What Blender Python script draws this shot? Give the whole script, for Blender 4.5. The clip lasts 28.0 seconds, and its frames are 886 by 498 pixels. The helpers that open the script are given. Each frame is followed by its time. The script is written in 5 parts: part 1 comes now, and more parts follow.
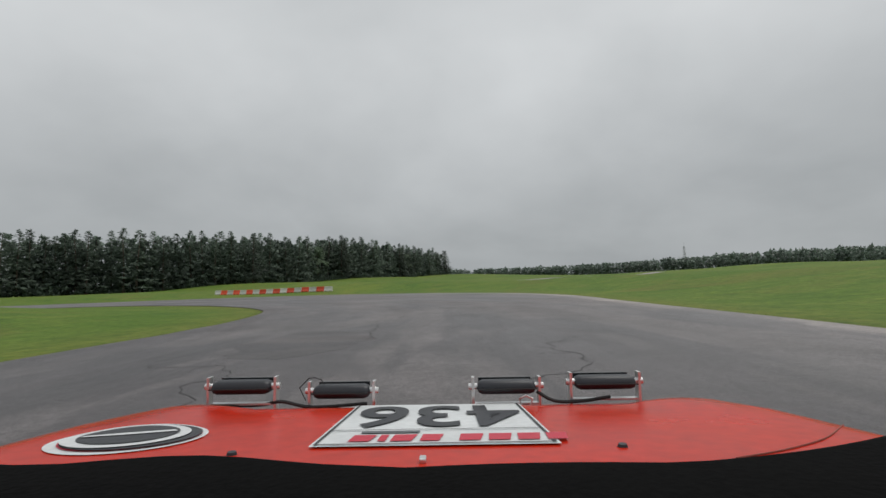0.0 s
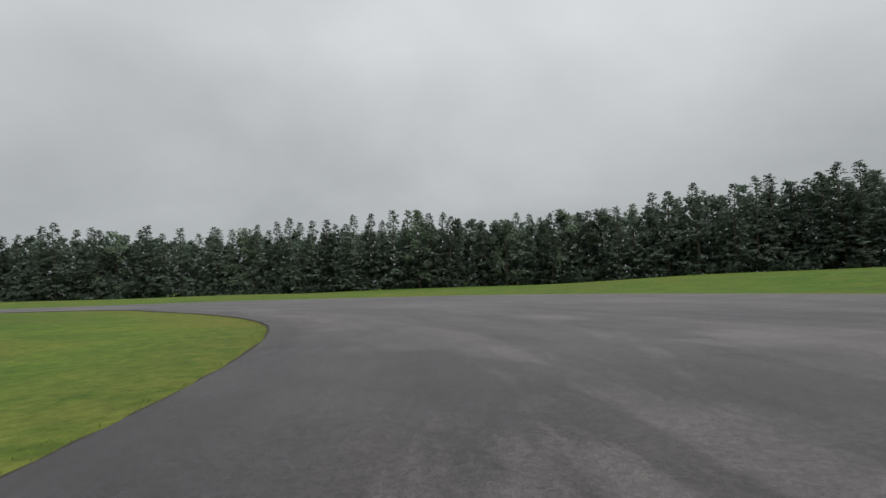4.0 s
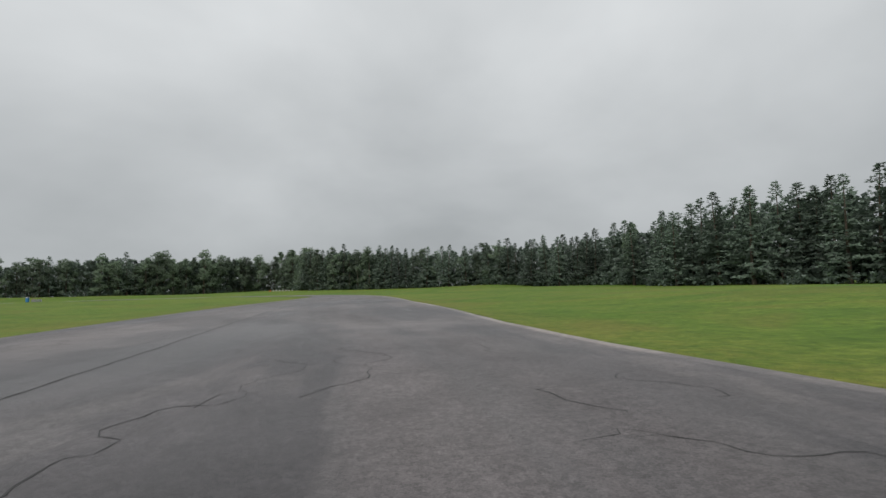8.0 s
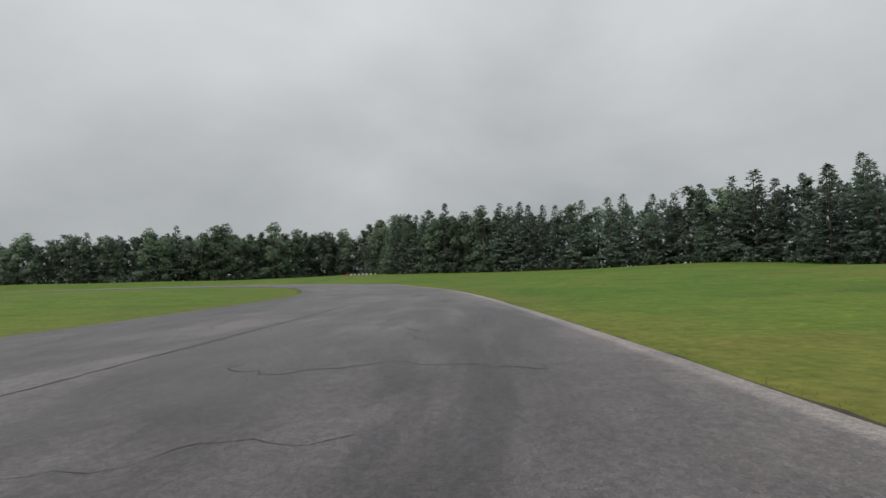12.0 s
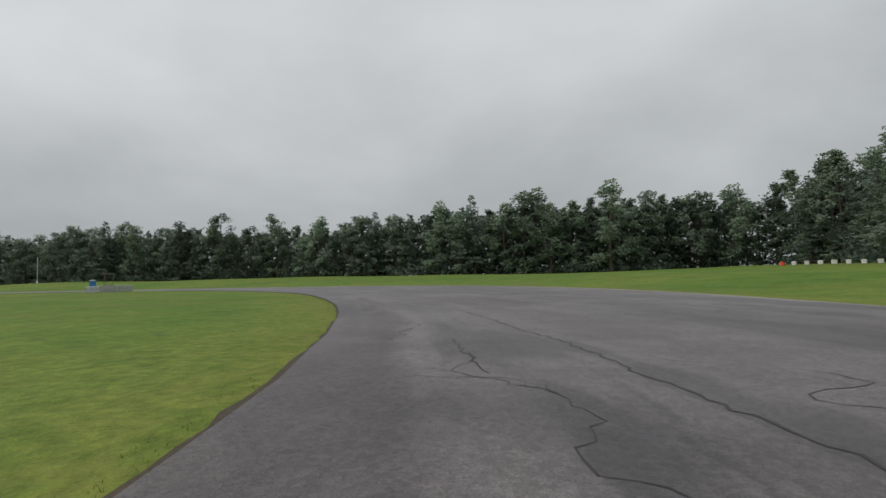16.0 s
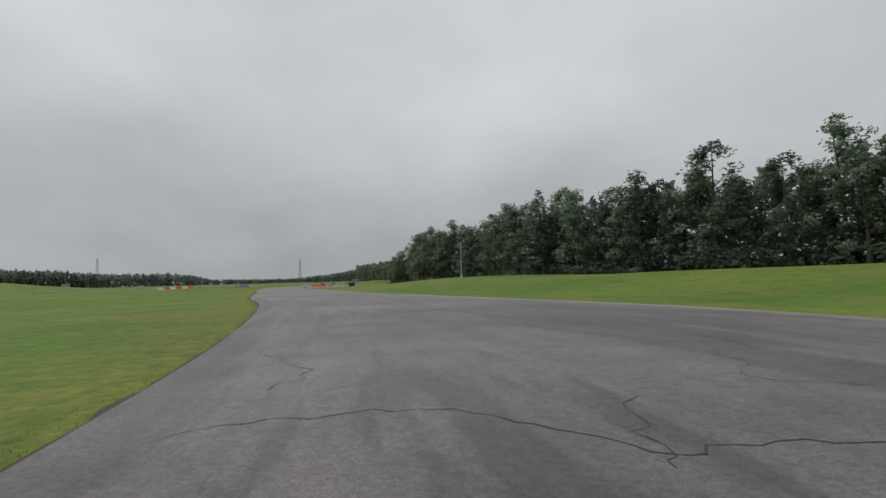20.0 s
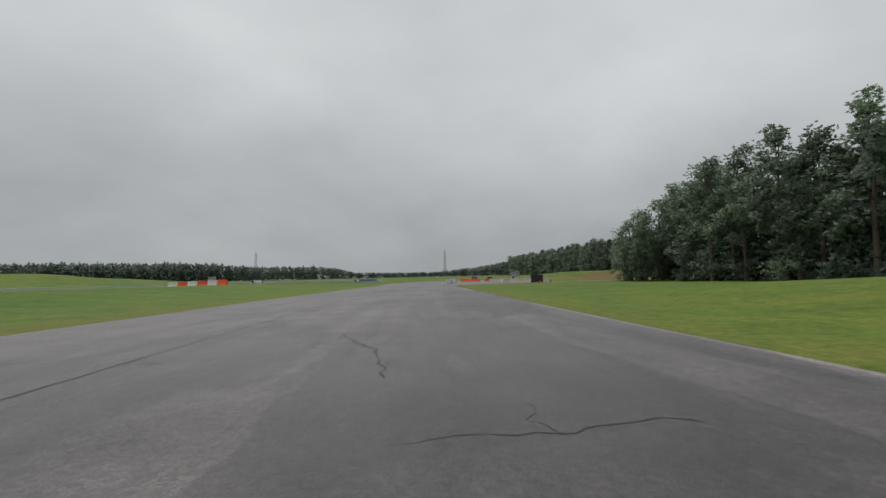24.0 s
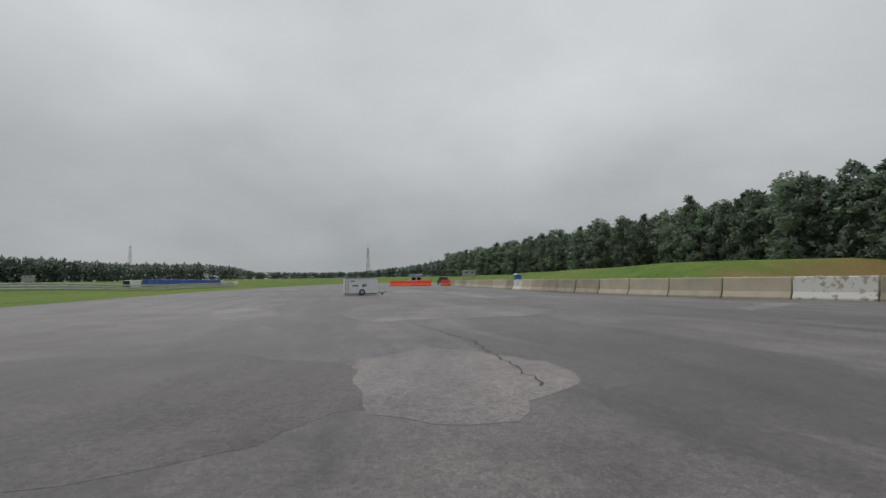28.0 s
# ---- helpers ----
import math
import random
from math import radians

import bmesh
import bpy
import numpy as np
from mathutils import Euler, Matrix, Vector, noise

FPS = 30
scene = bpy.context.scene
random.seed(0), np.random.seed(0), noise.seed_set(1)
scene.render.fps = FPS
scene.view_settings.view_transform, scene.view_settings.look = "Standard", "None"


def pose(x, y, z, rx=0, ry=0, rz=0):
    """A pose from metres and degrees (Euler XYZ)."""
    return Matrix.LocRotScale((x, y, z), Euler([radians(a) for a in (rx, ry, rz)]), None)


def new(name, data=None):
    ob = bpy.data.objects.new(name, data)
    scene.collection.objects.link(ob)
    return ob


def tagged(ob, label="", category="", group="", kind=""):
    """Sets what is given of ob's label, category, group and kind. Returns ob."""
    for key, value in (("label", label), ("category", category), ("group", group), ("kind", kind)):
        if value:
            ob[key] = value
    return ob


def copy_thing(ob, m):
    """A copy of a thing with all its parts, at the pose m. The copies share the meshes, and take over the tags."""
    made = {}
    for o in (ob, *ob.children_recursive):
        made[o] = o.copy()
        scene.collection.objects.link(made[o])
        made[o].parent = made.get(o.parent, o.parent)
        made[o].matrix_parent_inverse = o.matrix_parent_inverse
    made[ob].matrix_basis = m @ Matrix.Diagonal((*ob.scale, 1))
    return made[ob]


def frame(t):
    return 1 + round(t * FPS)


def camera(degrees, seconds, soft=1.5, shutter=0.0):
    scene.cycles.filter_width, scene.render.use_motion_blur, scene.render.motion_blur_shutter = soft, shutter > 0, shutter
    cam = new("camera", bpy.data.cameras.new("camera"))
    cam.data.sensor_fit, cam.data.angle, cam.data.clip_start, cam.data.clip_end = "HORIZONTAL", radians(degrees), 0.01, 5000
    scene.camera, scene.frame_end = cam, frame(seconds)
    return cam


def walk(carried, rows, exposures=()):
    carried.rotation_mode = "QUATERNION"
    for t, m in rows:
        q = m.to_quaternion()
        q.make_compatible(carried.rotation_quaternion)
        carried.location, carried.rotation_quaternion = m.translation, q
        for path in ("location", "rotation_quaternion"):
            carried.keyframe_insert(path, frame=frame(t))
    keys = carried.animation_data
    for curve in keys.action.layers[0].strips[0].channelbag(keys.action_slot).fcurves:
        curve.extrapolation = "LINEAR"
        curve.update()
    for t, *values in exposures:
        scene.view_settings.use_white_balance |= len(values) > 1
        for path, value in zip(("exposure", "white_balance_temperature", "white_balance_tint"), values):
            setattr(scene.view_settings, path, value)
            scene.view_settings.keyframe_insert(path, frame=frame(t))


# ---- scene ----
# ---- camera ----
PATH = [  # seconds, x, y, pitch, roll, yaw
    (0.0, 0.20, -0.12, 4.13, 2.06, 4.46),
    (0.5, -1.77, 10.01, 4.25, 1.98, 11.77),
    (1.0, -5.12, 19.62, 4.39, 1.90, 21.32),
    (1.5, -10.09, 28.32, 4.34, 1.87, 33.74),
    (2.0, -16.54, 35.79, 4.29, 1.85, 44.07),
    (2.5, -23.81, 42.23, 4.27, 1.81, 53.26),
    (3.0, -32.01, 47.33, 4.24, 1.78, 62.17),
    (3.5, -40.83, 51.12, 4.24, 1.83, 71.21),
    (4.0, -50.06, 53.38, 4.27, 1.80, 80.48),
    (4.5, -59.53, 53.84, 4.29, 1.78, 90.01),
    (5.0, -68.87, 52.26, 4.32, 1.75, 100.96),
    (5.5, -77.67, 48.81, 4.35, 1.73, 114.28),
    (6.0, -85.96, 44.15, 4.42, 1.95, 128.29),
    (6.5, -92.98, 37.64, 4.58, 1.95, 140.12),
    (7.0, -98.27, 29.48, 4.73, 1.95, 150.11),
    (7.5, -102.27, 20.52, 4.66, 1.76, 158.63),
    (8.0, -105.11, 11.05, 4.59, 1.57, 164.69),
    (8.5, -107.06, 1.32, 4.54, 1.45, 168.21),
    (9.0, -108.56, -8.53, 4.49, 1.32, 169.91),
    (9.5, -109.91, -18.45, 4.25, 1.34, 170.53),
    (10.0, -111.13, -28.41, 4.01, 1.35, 171.23),
    (10.5, -112.24, -38.46, 3.64, 1.39, 171.77),
    (11.0, -113.17, -48.58, 3.27, 1.42, 172.95),
    (11.5, -113.89, -58.80, 3.13, 1.59, 174.25),
    (12.0, -114.10, -69.11, 2.99, 1.76, 178.04),
    (12.5, -113.54, -79.50, 2.94, 1.72, 182.24),
    (13.0, -112.22, -89.85, 2.92, 1.64, 186.39),
    (13.5, -110.17, -100.17, 2.92, 1.55, 190.38),
    (14.0, -107.39, -110.41, 2.91, 1.46, 194.46),
    (14.5, -103.85, -120.51, 2.90, 1.38, 198.82),
    (15.0, -99.51, -130.36, 2.98, 1.37, 203.66),
    (15.5, -94.16, -139.81, 3.08, 1.34, 210.08),
    (16.0, -87.80, -148.63, 3.29, 1.31, 215.84),
    (16.5, -80.66, -156.67, 3.34, 1.32, 222.48),
    (17.0, -72.79, -163.75, 3.40, 1.33, 228.59),
    (17.5, -64.42, -169.85, 3.38, 1.40, 234.71),
    (18.0, -55.56, -174.80, 3.36, 1.46, 242.04),
    (18.5, -46.16, -178.62, 3.41, 1.38, 248.33),
    (19.0, -36.40, -181.49, 3.55, 1.29, 253.71),
    (19.5, -26.16, -183.53, 3.71, 1.37, 258.84),
    (20.0, -15.38, -184.42, 3.86, 1.44, 267.20),
    (20.5, -4.02, -184.15, 3.91, 1.28, 271.71),
    (21.0, 7.87, -182.67, 3.95, 1.12, 278.76),
    (21.5, 20.06, -179.91, 3.69, 1.31, 281.59),
    (22.0, 32.75, -176.57, 3.69, 1.25, 283.35),
    (22.5, 45.82, -172.81, 3.68, 1.19, 284.21),
    (23.0, 59.10, -168.85, 3.68, 1.13, 284.40),
    (23.5, 72.46, -164.87, 3.67, 1.07, 284.20),
    (24.0, 85.65, -160.90, 3.60, 1.16, 283.93),
    (24.5, 98.51, -157.18, 3.67, 1.07, 283.75),
    (25.0, 111.09, -153.60, 3.75, 0.98, 283.21),
    (25.5, 123.59, -150.21, 3.70, 0.96, 282.09),
    (26.0, 136.00, -147.13, 3.66, 0.94, 280.67),
    (26.5, 148.39, -144.52, 3.66, 0.86, 279.29),
    (27.0, 160.82, -142.37, 3.67, 0.79, 276.68),
    (27.5, 173.29, -140.59, 3.66, 0.81, 275.24),
    (28.0, 185.79, -139.02, 3.65, 0.84, 275.13),
]

EYE = 1.1
cam = camera(84.9, 28.0, soft=1.5)
walk(cam, [(t, pose(x, y, EYE, 90 + p, roll, yaw)) for t, x, y, p, roll, yaw in PATH],
     exposures=[(0.0, 0.0), (5.5, 0.08), (7.5, 0.15), (10.0, 0.09), (12.5, 0.07), (15.5, 0.04), (20.0, -0.03), (24.0, -0.04), (28.0, -0.04)])

# ---- overcast daylight ----
SUN_EL, SUN_AZ = radians(58), radians(48)
world = bpy.data.worlds.new("overcast_sky")
scene.world = world
world.use_nodes = True
wt = world.node_tree
wt.nodes.clear()


def link_nodes(tree, a, ao, b, bi):
    tree.links.new(a.outputs[ao], b.inputs[bi])


w_out = wt.nodes.new("ShaderNodeOutputWorld")
w_sky = wt.nodes.new("ShaderNodeTexSky")
w_sky.sky_type, w_sky.sun_disc = "NISHITA", False
w_sky.sun_elevation, w_sky.sun_rotation = SUN_EL, SUN_AZ
w_sky.air_density, w_sky.dust_density = 1.0, 4.0
w_bg_sky = wt.nodes.new("ShaderNodeBackground")
w_bg_sky.inputs["Strength"].default_value = 0.05
link_nodes(wt, w_sky, "Color", w_bg_sky, "Color")
# a closed cloud deck: broad soft banks, finer wisps, duller towards the horizon
w_co = wt.nodes.new("ShaderNodeTexCoord")
w_sep = wt.nodes.new("ShaderNodeSeparateXYZ")
link_nodes(wt, w_co, "Generated", w_sep, 0)
w_zz = wt.nodes.new("ShaderNodeMath")
w_zz.operation = "ADD"
link_nodes(wt, w_sep, "Z", w_zz, 0)
w_zz.inputs[1].default_value = 0.42
w_dx = wt.nodes.new("ShaderNodeMath")
w_dx.operation = "DIVIDE"
link_nodes(wt, w_sep, "X", w_dx, 0)
link_nodes(wt, w_zz, 0, w_dx, 1)
w_dy = wt.nodes.new("ShaderNodeMath")
w_dy.operation = "DIVIDE"
link_nodes(wt, w_sep, "Y", w_dy, 0)
link_nodes(wt, w_zz, 0, w_dy, 1)
w_plane = wt.nodes.new("ShaderNodeCombineXYZ")
link_nodes(wt, w_dx, 0, w_plane, "X")
link_nodes(wt, w_dy, 0, w_plane, "Y")
w_n1 = wt.nodes.new("ShaderNodeTexNoise")
w_n1.inputs["Scale"].default_value = 1.15
w_n1.inputs["Detail"].default_value = 5.0
w_n1.inputs["Roughness"].default_value = 0.5
w_n1.inputs["Distortion"].default_value = 0.15
link_nodes(wt, w_plane, 0, w_n1, "Vector")
w_band = wt.nodes.new("ShaderNodeValToRGB")
w_band.color_ramp.elements[0].position, w_band.color_ramp.elements[0].color = 0.30, (0.415, 0.433, 0.443, 1)
w_band.color_ramp.elements[1].position, w_band.color_ramp.elements[1].color = 0.70, (0.590, 0.608, 0.618, 1)
link_nodes(wt, w_n1, "Fac", w_band, "Fac")
w_low = wt.nodes.new("ShaderNodeValToRGB")
w_low.color_ramp.elements[0].position, w_low.color_ramp.elements[0].color = 0.0, (0.59, 0.606, 0.615, 1)
w_low.color_ramp.elements[1].position, w_low.color_ramp.elements[1].color = 0.45, (1.0, 1.0, 1.0, 1)
link_nodes(wt, w_sep, "Z", w_low, "Fac")
w_mul = wt.nodes.new("ShaderNodeMix")
w_mul.data_type, w_mul.blend_type = "RGBA", "MULTIPLY"
w_mul.inputs["Factor"].default_value = 1.0
wt.links.new(w_band.outputs["Color"], w_mul.inputs["A"])
wt.links.new(w_low.outputs["Color"], w_mul.inputs["B"])
w_bg = wt.nodes.new("ShaderNodeBackground")
w_bg.inputs["Strength"].default_value = 1.22
wt.links.new(w_mul.outputs["Result"], w_bg.inputs["Color"])
w_mix = wt.nodes.new("ShaderNodeMixShader")
w_mix.inputs["Fac"].default_value = 0.96
link_nodes(wt, w_bg_sky, 0, w_mix, 1)
link_nodes(wt, w_bg, 0, w_mix, 2)
link_nodes(wt, w_mix, 0, w_out, "Surface")

sun = new("sun", bpy.data.lights.new("sun", "SUN"))
sun.data.energy, sun.data.angle, sun.data.color = 1.15, radians(40), (1.0, 0.97, 0.93)
sun.matrix_world = pose(0, 0, 200, math.degrees(math.pi / 2 - SUN_EL), 0, math.degrees(math.pi - SUN_AZ))


# ---- materials ----
def material(name, colour, rough=0.6, metal=0.0, spread=0.12, scale=4.0, fine=60.0, bump=0.0, random_by=None, spec=0.5):
    """Principled paint with two scales of variation, optional relief and a tone that varies from piece to piece."""
    m = bpy.data.materials.new(name)
    m.use_nodes = True
    t = m.node_tree
    b = t.nodes["Principled BSDF"]
    b.inputs["Metallic"].default_value = metal
    b.inputs["Specular IOR Level"].default_value = spec
    co = t.nodes.new("ShaderNodeTexCoord")
    n1 = t.nodes.new("ShaderNodeTexNoise")
    n1.inputs["Scale"].default_value, n1.inputs["Detail"].default_value = scale, 5
    n2 = t.nodes.new("ShaderNodeTexNoise")
    n2.inputs["Scale"].default_value, n2.inputs["Detail"].default_value = fine, 3
    link_nodes(t, co, "Object", n1, "Vector")
    link_nodes(t, co, "Object", n2, "Vector")
    add = t.nodes.new("ShaderNodeMath")
    add.operation = "ADD"
    link_nodes(t, n1, "Fac", add, 0)
    link_nodes(t, n2, "Fac", add, 1)
    last = add
    if random_by:
        if random_by == "object":
            src, out = t.nodes.new("ShaderNodeObjectInfo"), "Random"
        else:
            src, out = t.nodes.new("ShaderNodeNewGeometry"), "Random Per Island"
        more = t.nodes.new("ShaderNodeMath")
        more.operation = "MULTIPLY_ADD"
        link_nodes(t, src, out, more, 0)
        more.inputs[1].default_value = 0.8
        link_nodes(t, add, 0, more, 2)
        less = t.nodes.new("ShaderNodeMath")
        less.operation = "SUBTRACT"
        link_nodes(t, more, 0, less, 0)
        less.inputs[1].default_value = 0.4
        last = less
    ramp = t.nodes.new("ShaderNodeMapRange")
    ramp.inputs["From Min"].default_value, ramp.inputs["From Max"].default_value = 0.5, 1.5
    ramp.inputs["To Min"].default_value, ramp.inputs["To Max"].default_value = 1 - spread * 2, 1 + spread * 2
    link_nodes(t, last, 0, ramp, "Value")
    mul = t.nodes.new("ShaderNodeMix")
    mul.data_type, mul.blend_type = "RGBA", "MULTIPLY"
    mul.inputs["Factor"].default_value = 1.0
    mul.inputs["A"].default_value = (*colour, 1)
    t.links.new(ramp.outputs[0], mul.inputs["B"])
    t.links.new(mul.outputs["Result"], b.inputs["Base Color"])
    rr = t.nodes.new("ShaderNodeMapRange")
    rr.inputs["To Min"].default_value, rr.inputs["To Max"].default_value = max(0.02, rough - 0.12), min(1, rough + 0.12)
    link_nodes(t, n1, "Fac", rr, "Value")
    t.links.new(rr.outputs[0], b.inputs["Roughness"])
    if bump:
        bp = t.nodes.new("ShaderNodeBump")
        bp.inputs["Strength"].default_value, bp.inputs["Distance"].default_value = bump, 0.01
        link_nodes(t, n2, "Fac", bp, "Height")
        t.links.new(bp.outputs[0], b.inputs["Normal"])
    return m


def noise_node(t, vec, scale, detail=4, rough=0.55, distort=0.0):
    n = t.nodes.new("ShaderNodeTexNoise")
    n.inputs["Scale"].default_value, n.inputs["Detail"].default_value = scale, detail
    n.inputs["Roughness"].default_value, n.inputs["Distortion"].default_value = rough, distort
    t.links.new(vec, n.inputs["Vector"])
    return n.outputs["Fac"]


def ramp_node(t, fac, stops):
    r = t.nodes.new("ShaderNodeValToRGB")
    e = r.color_ramp.elements
    while len(e) < len(stops):
        e.new(0.5)
    for k, (p, c) in enumerate(stops):
        e[k].position, e[k].color = p, (*c, 1)
    t.links.new(fac, r.inputs["Fac"])
    return r.outputs["Color"]


def mix_node(t, kind, fac, a, b):
    m = t.nodes.new("ShaderNodeMix")
    m.data_type, m.blend_type = "RGBA", kind
    for name, v in (("Factor", fac), ("A", a), ("B", b)):
        if isinstance(v, (int, float)):
            m.inputs[name].default_value = v
        elif isinstance(v, tuple):
            m.inputs[name].default_value = (*v, 1)
        else:
            t.links.new(v, m.inputs[name])
    return m.outputs["Result"]


def asphalt_material(name="worn_damp_asphalt", shade=1.0):
    m = bpy.data.materials.new(name)
    m.use_nodes = True
    t = m.node_tree
    b = t.nodes["Principled BSDF"]
    co = t.nodes.new("ShaderNodeTexCoord")
    obj, uv = co.outputs["Object"], co.outputs["UV"]
    st = t.nodes.new("ShaderNodeMapping")
    st.inputs["Scale"].default_value = (0.035, 0.45, 1)
    t.links.new(uv, st.inputs["Vector"])
    streak = noise_node(t, st.outputs[0], 1.6, 5, 0.55, 0.3)
    patch = noise_node(t, obj, 0.11, 7, 0.6, 0.8)
    dm = t.nodes.new("ShaderNodeMapping")
    dm.inputs["Scale"].default_value = (0.05, 0.22, 1)
    t.links.new(uv, dm.inputs["Vector"])
    damp = noise_node(t, dm.outputs[0], 1.0, 9, 0.62, 0.35)
    stain = noise_node(t, obj, 0.7, 6, 0.65)
    grit = noise_node(t, obj, 55, 4, 0.8)
    chips = t.nodes.new("ShaderNodeTexVoronoi")
    chips.inputs["Scale"].default_value = 26
    t.links.new(obj, chips.inputs["Vector"])
    base = ramp_node(t, streak, [(0.36, (0.096, 0.088, 0.090)), (0.47, (0.107, 0.098, 0.100)), (0.53, (0.114, 0.103, 0.105)), (0.66, (0.125, 0.113, 0.115))])
    tone = ramp_node(t, patch, [(0.38, (0.84, 0.84, 0.85)), (0.455, (0.92, 0.92, 0.92)), (0.475, (1.0, 1.0, 1.0)), (0.56, (1.04, 1.04, 1.04)), (0.575, (1.16, 1.16, 1.15)), (0.66, (1.22, 1.21, 1.20))])
    c = mix_node(t, "MULTIPLY", 1.0, base, tone)
    # soaked areas with ragged outlines, and a dark rubbed band beside the inner edge
    c = mix_node(t, "MULTIPLY", 1.0, c, ramp_node(t, damp, [(0.40, (1.20, 1.19, 1.17)), (0.510, (1.12, 1.115, 1.10)), (0.540, (0.74, 0.735, 0.75)), (0.68, (0.64, 0.635, 0.65))]))
    inn = t.nodes.new("ShaderNodeAttribute")
    inn.attribute_name = "inner"
    band = t.nodes.new("ShaderNodeMath")
    band.operation = "MULTIPLY_ADD"
    t.links.new(damp, band.inputs[0])
    band.inputs[1].default_value = 1.4
    t.links.new(inn.outputs["Fac"], band.inputs[2])
    c = mix_node(t, "MULTIPLY", 1.0, c, ramp_node(t, band.outputs[0], [(0.80, (0.70, 0.69, 0.70)), (0.98, (1.0, 1.0, 1.0))]))
    # old pale surfacing left along both edges, broken up by wear
    at = t.nodes.new("ShaderNodeAttribute")
    at.attribute_name = "rim"
    worn = t.nodes.new("ShaderNodeMath")
    worn.operation = "MULTIPLY_ADD"
    t.links.new(stain, worn.inputs[0])
    worn.inputs[1].default_value = 1.6
    t.links.new(at.outputs["Fac"], worn.inputs[2])
    c = mix_node(t, "MULTIPLY", 1.0, c, ramp_node(t, worn.outputs[0], [(0.84, (1.45, 1.44, 1.40)), (1.0, (1.0, 1.0, 1.0))]))
    c = mix_node(t, "MULTIPLY", 1.0, c, ramp_node(t, at.outputs["Fac"], [(0.05, (1.75, 1.73, 1.66)), (0.085, (1.0, 1.0, 1.0))]))
    lump = noise_node(t, obj, 7.0, 4, 0.7)
    c = mix_node(t, "MULTIPLY", 0.5, c, ramp_node(t, lump, [(0.3, (0.7, 0.7, 0.7)), (0.7, (1.3, 1.3, 1.3))]))
    c = mix_node(t, "MULTIPLY", 0.75, c, ramp_node(t, stain, [(0.3, (0.7, 0.7, 0.7)), (0.7, (1.25, 1.25, 1.25))]))
    c = mix_node(t, "MULTIPLY", 0.9, c, ramp_node(t, grit, [(0.32, (0.45, 0.45, 0.45)), (0.68, (1.55, 1.55, 1.55))]))
    c = mix_node(t, "MULTIPLY", 0.6, c, ramp_node(t, chips.outputs["Color"], [(0.2, (0.7, 0.7, 0.7)), (0.85, (1.35, 1.35, 1.35))]))
    c = mix_node(t, "MULTIPLY", 1.0, c, (shade, shade, shade))
    t.links.new(c, b.inputs["Base Color"])
    rr = t.nodes.new("ShaderNodeMapRange")
    rr.inputs["From Min"].default_value, rr.inputs["From Max"].default_value = 0.35, 0.65
    rr.inputs["To Min"].default_value, rr.inputs["To Max"].default_value = 0.66, 0.36
    t.links.new(damp, rr.inputs["Value"])
    t.links.new(rr.outputs[0], b.inputs["Roughness"])
    bp = t.nodes.new("ShaderNodeBump")
    bp.inputs["Strength"].default_value, bp.inputs["Distance"].default_value = 0.9, 0.010
    t.links.new(grit, bp.inputs["Height"])
    t.links.new(bp.outputs[0], b.inputs["Normal"])
    return m


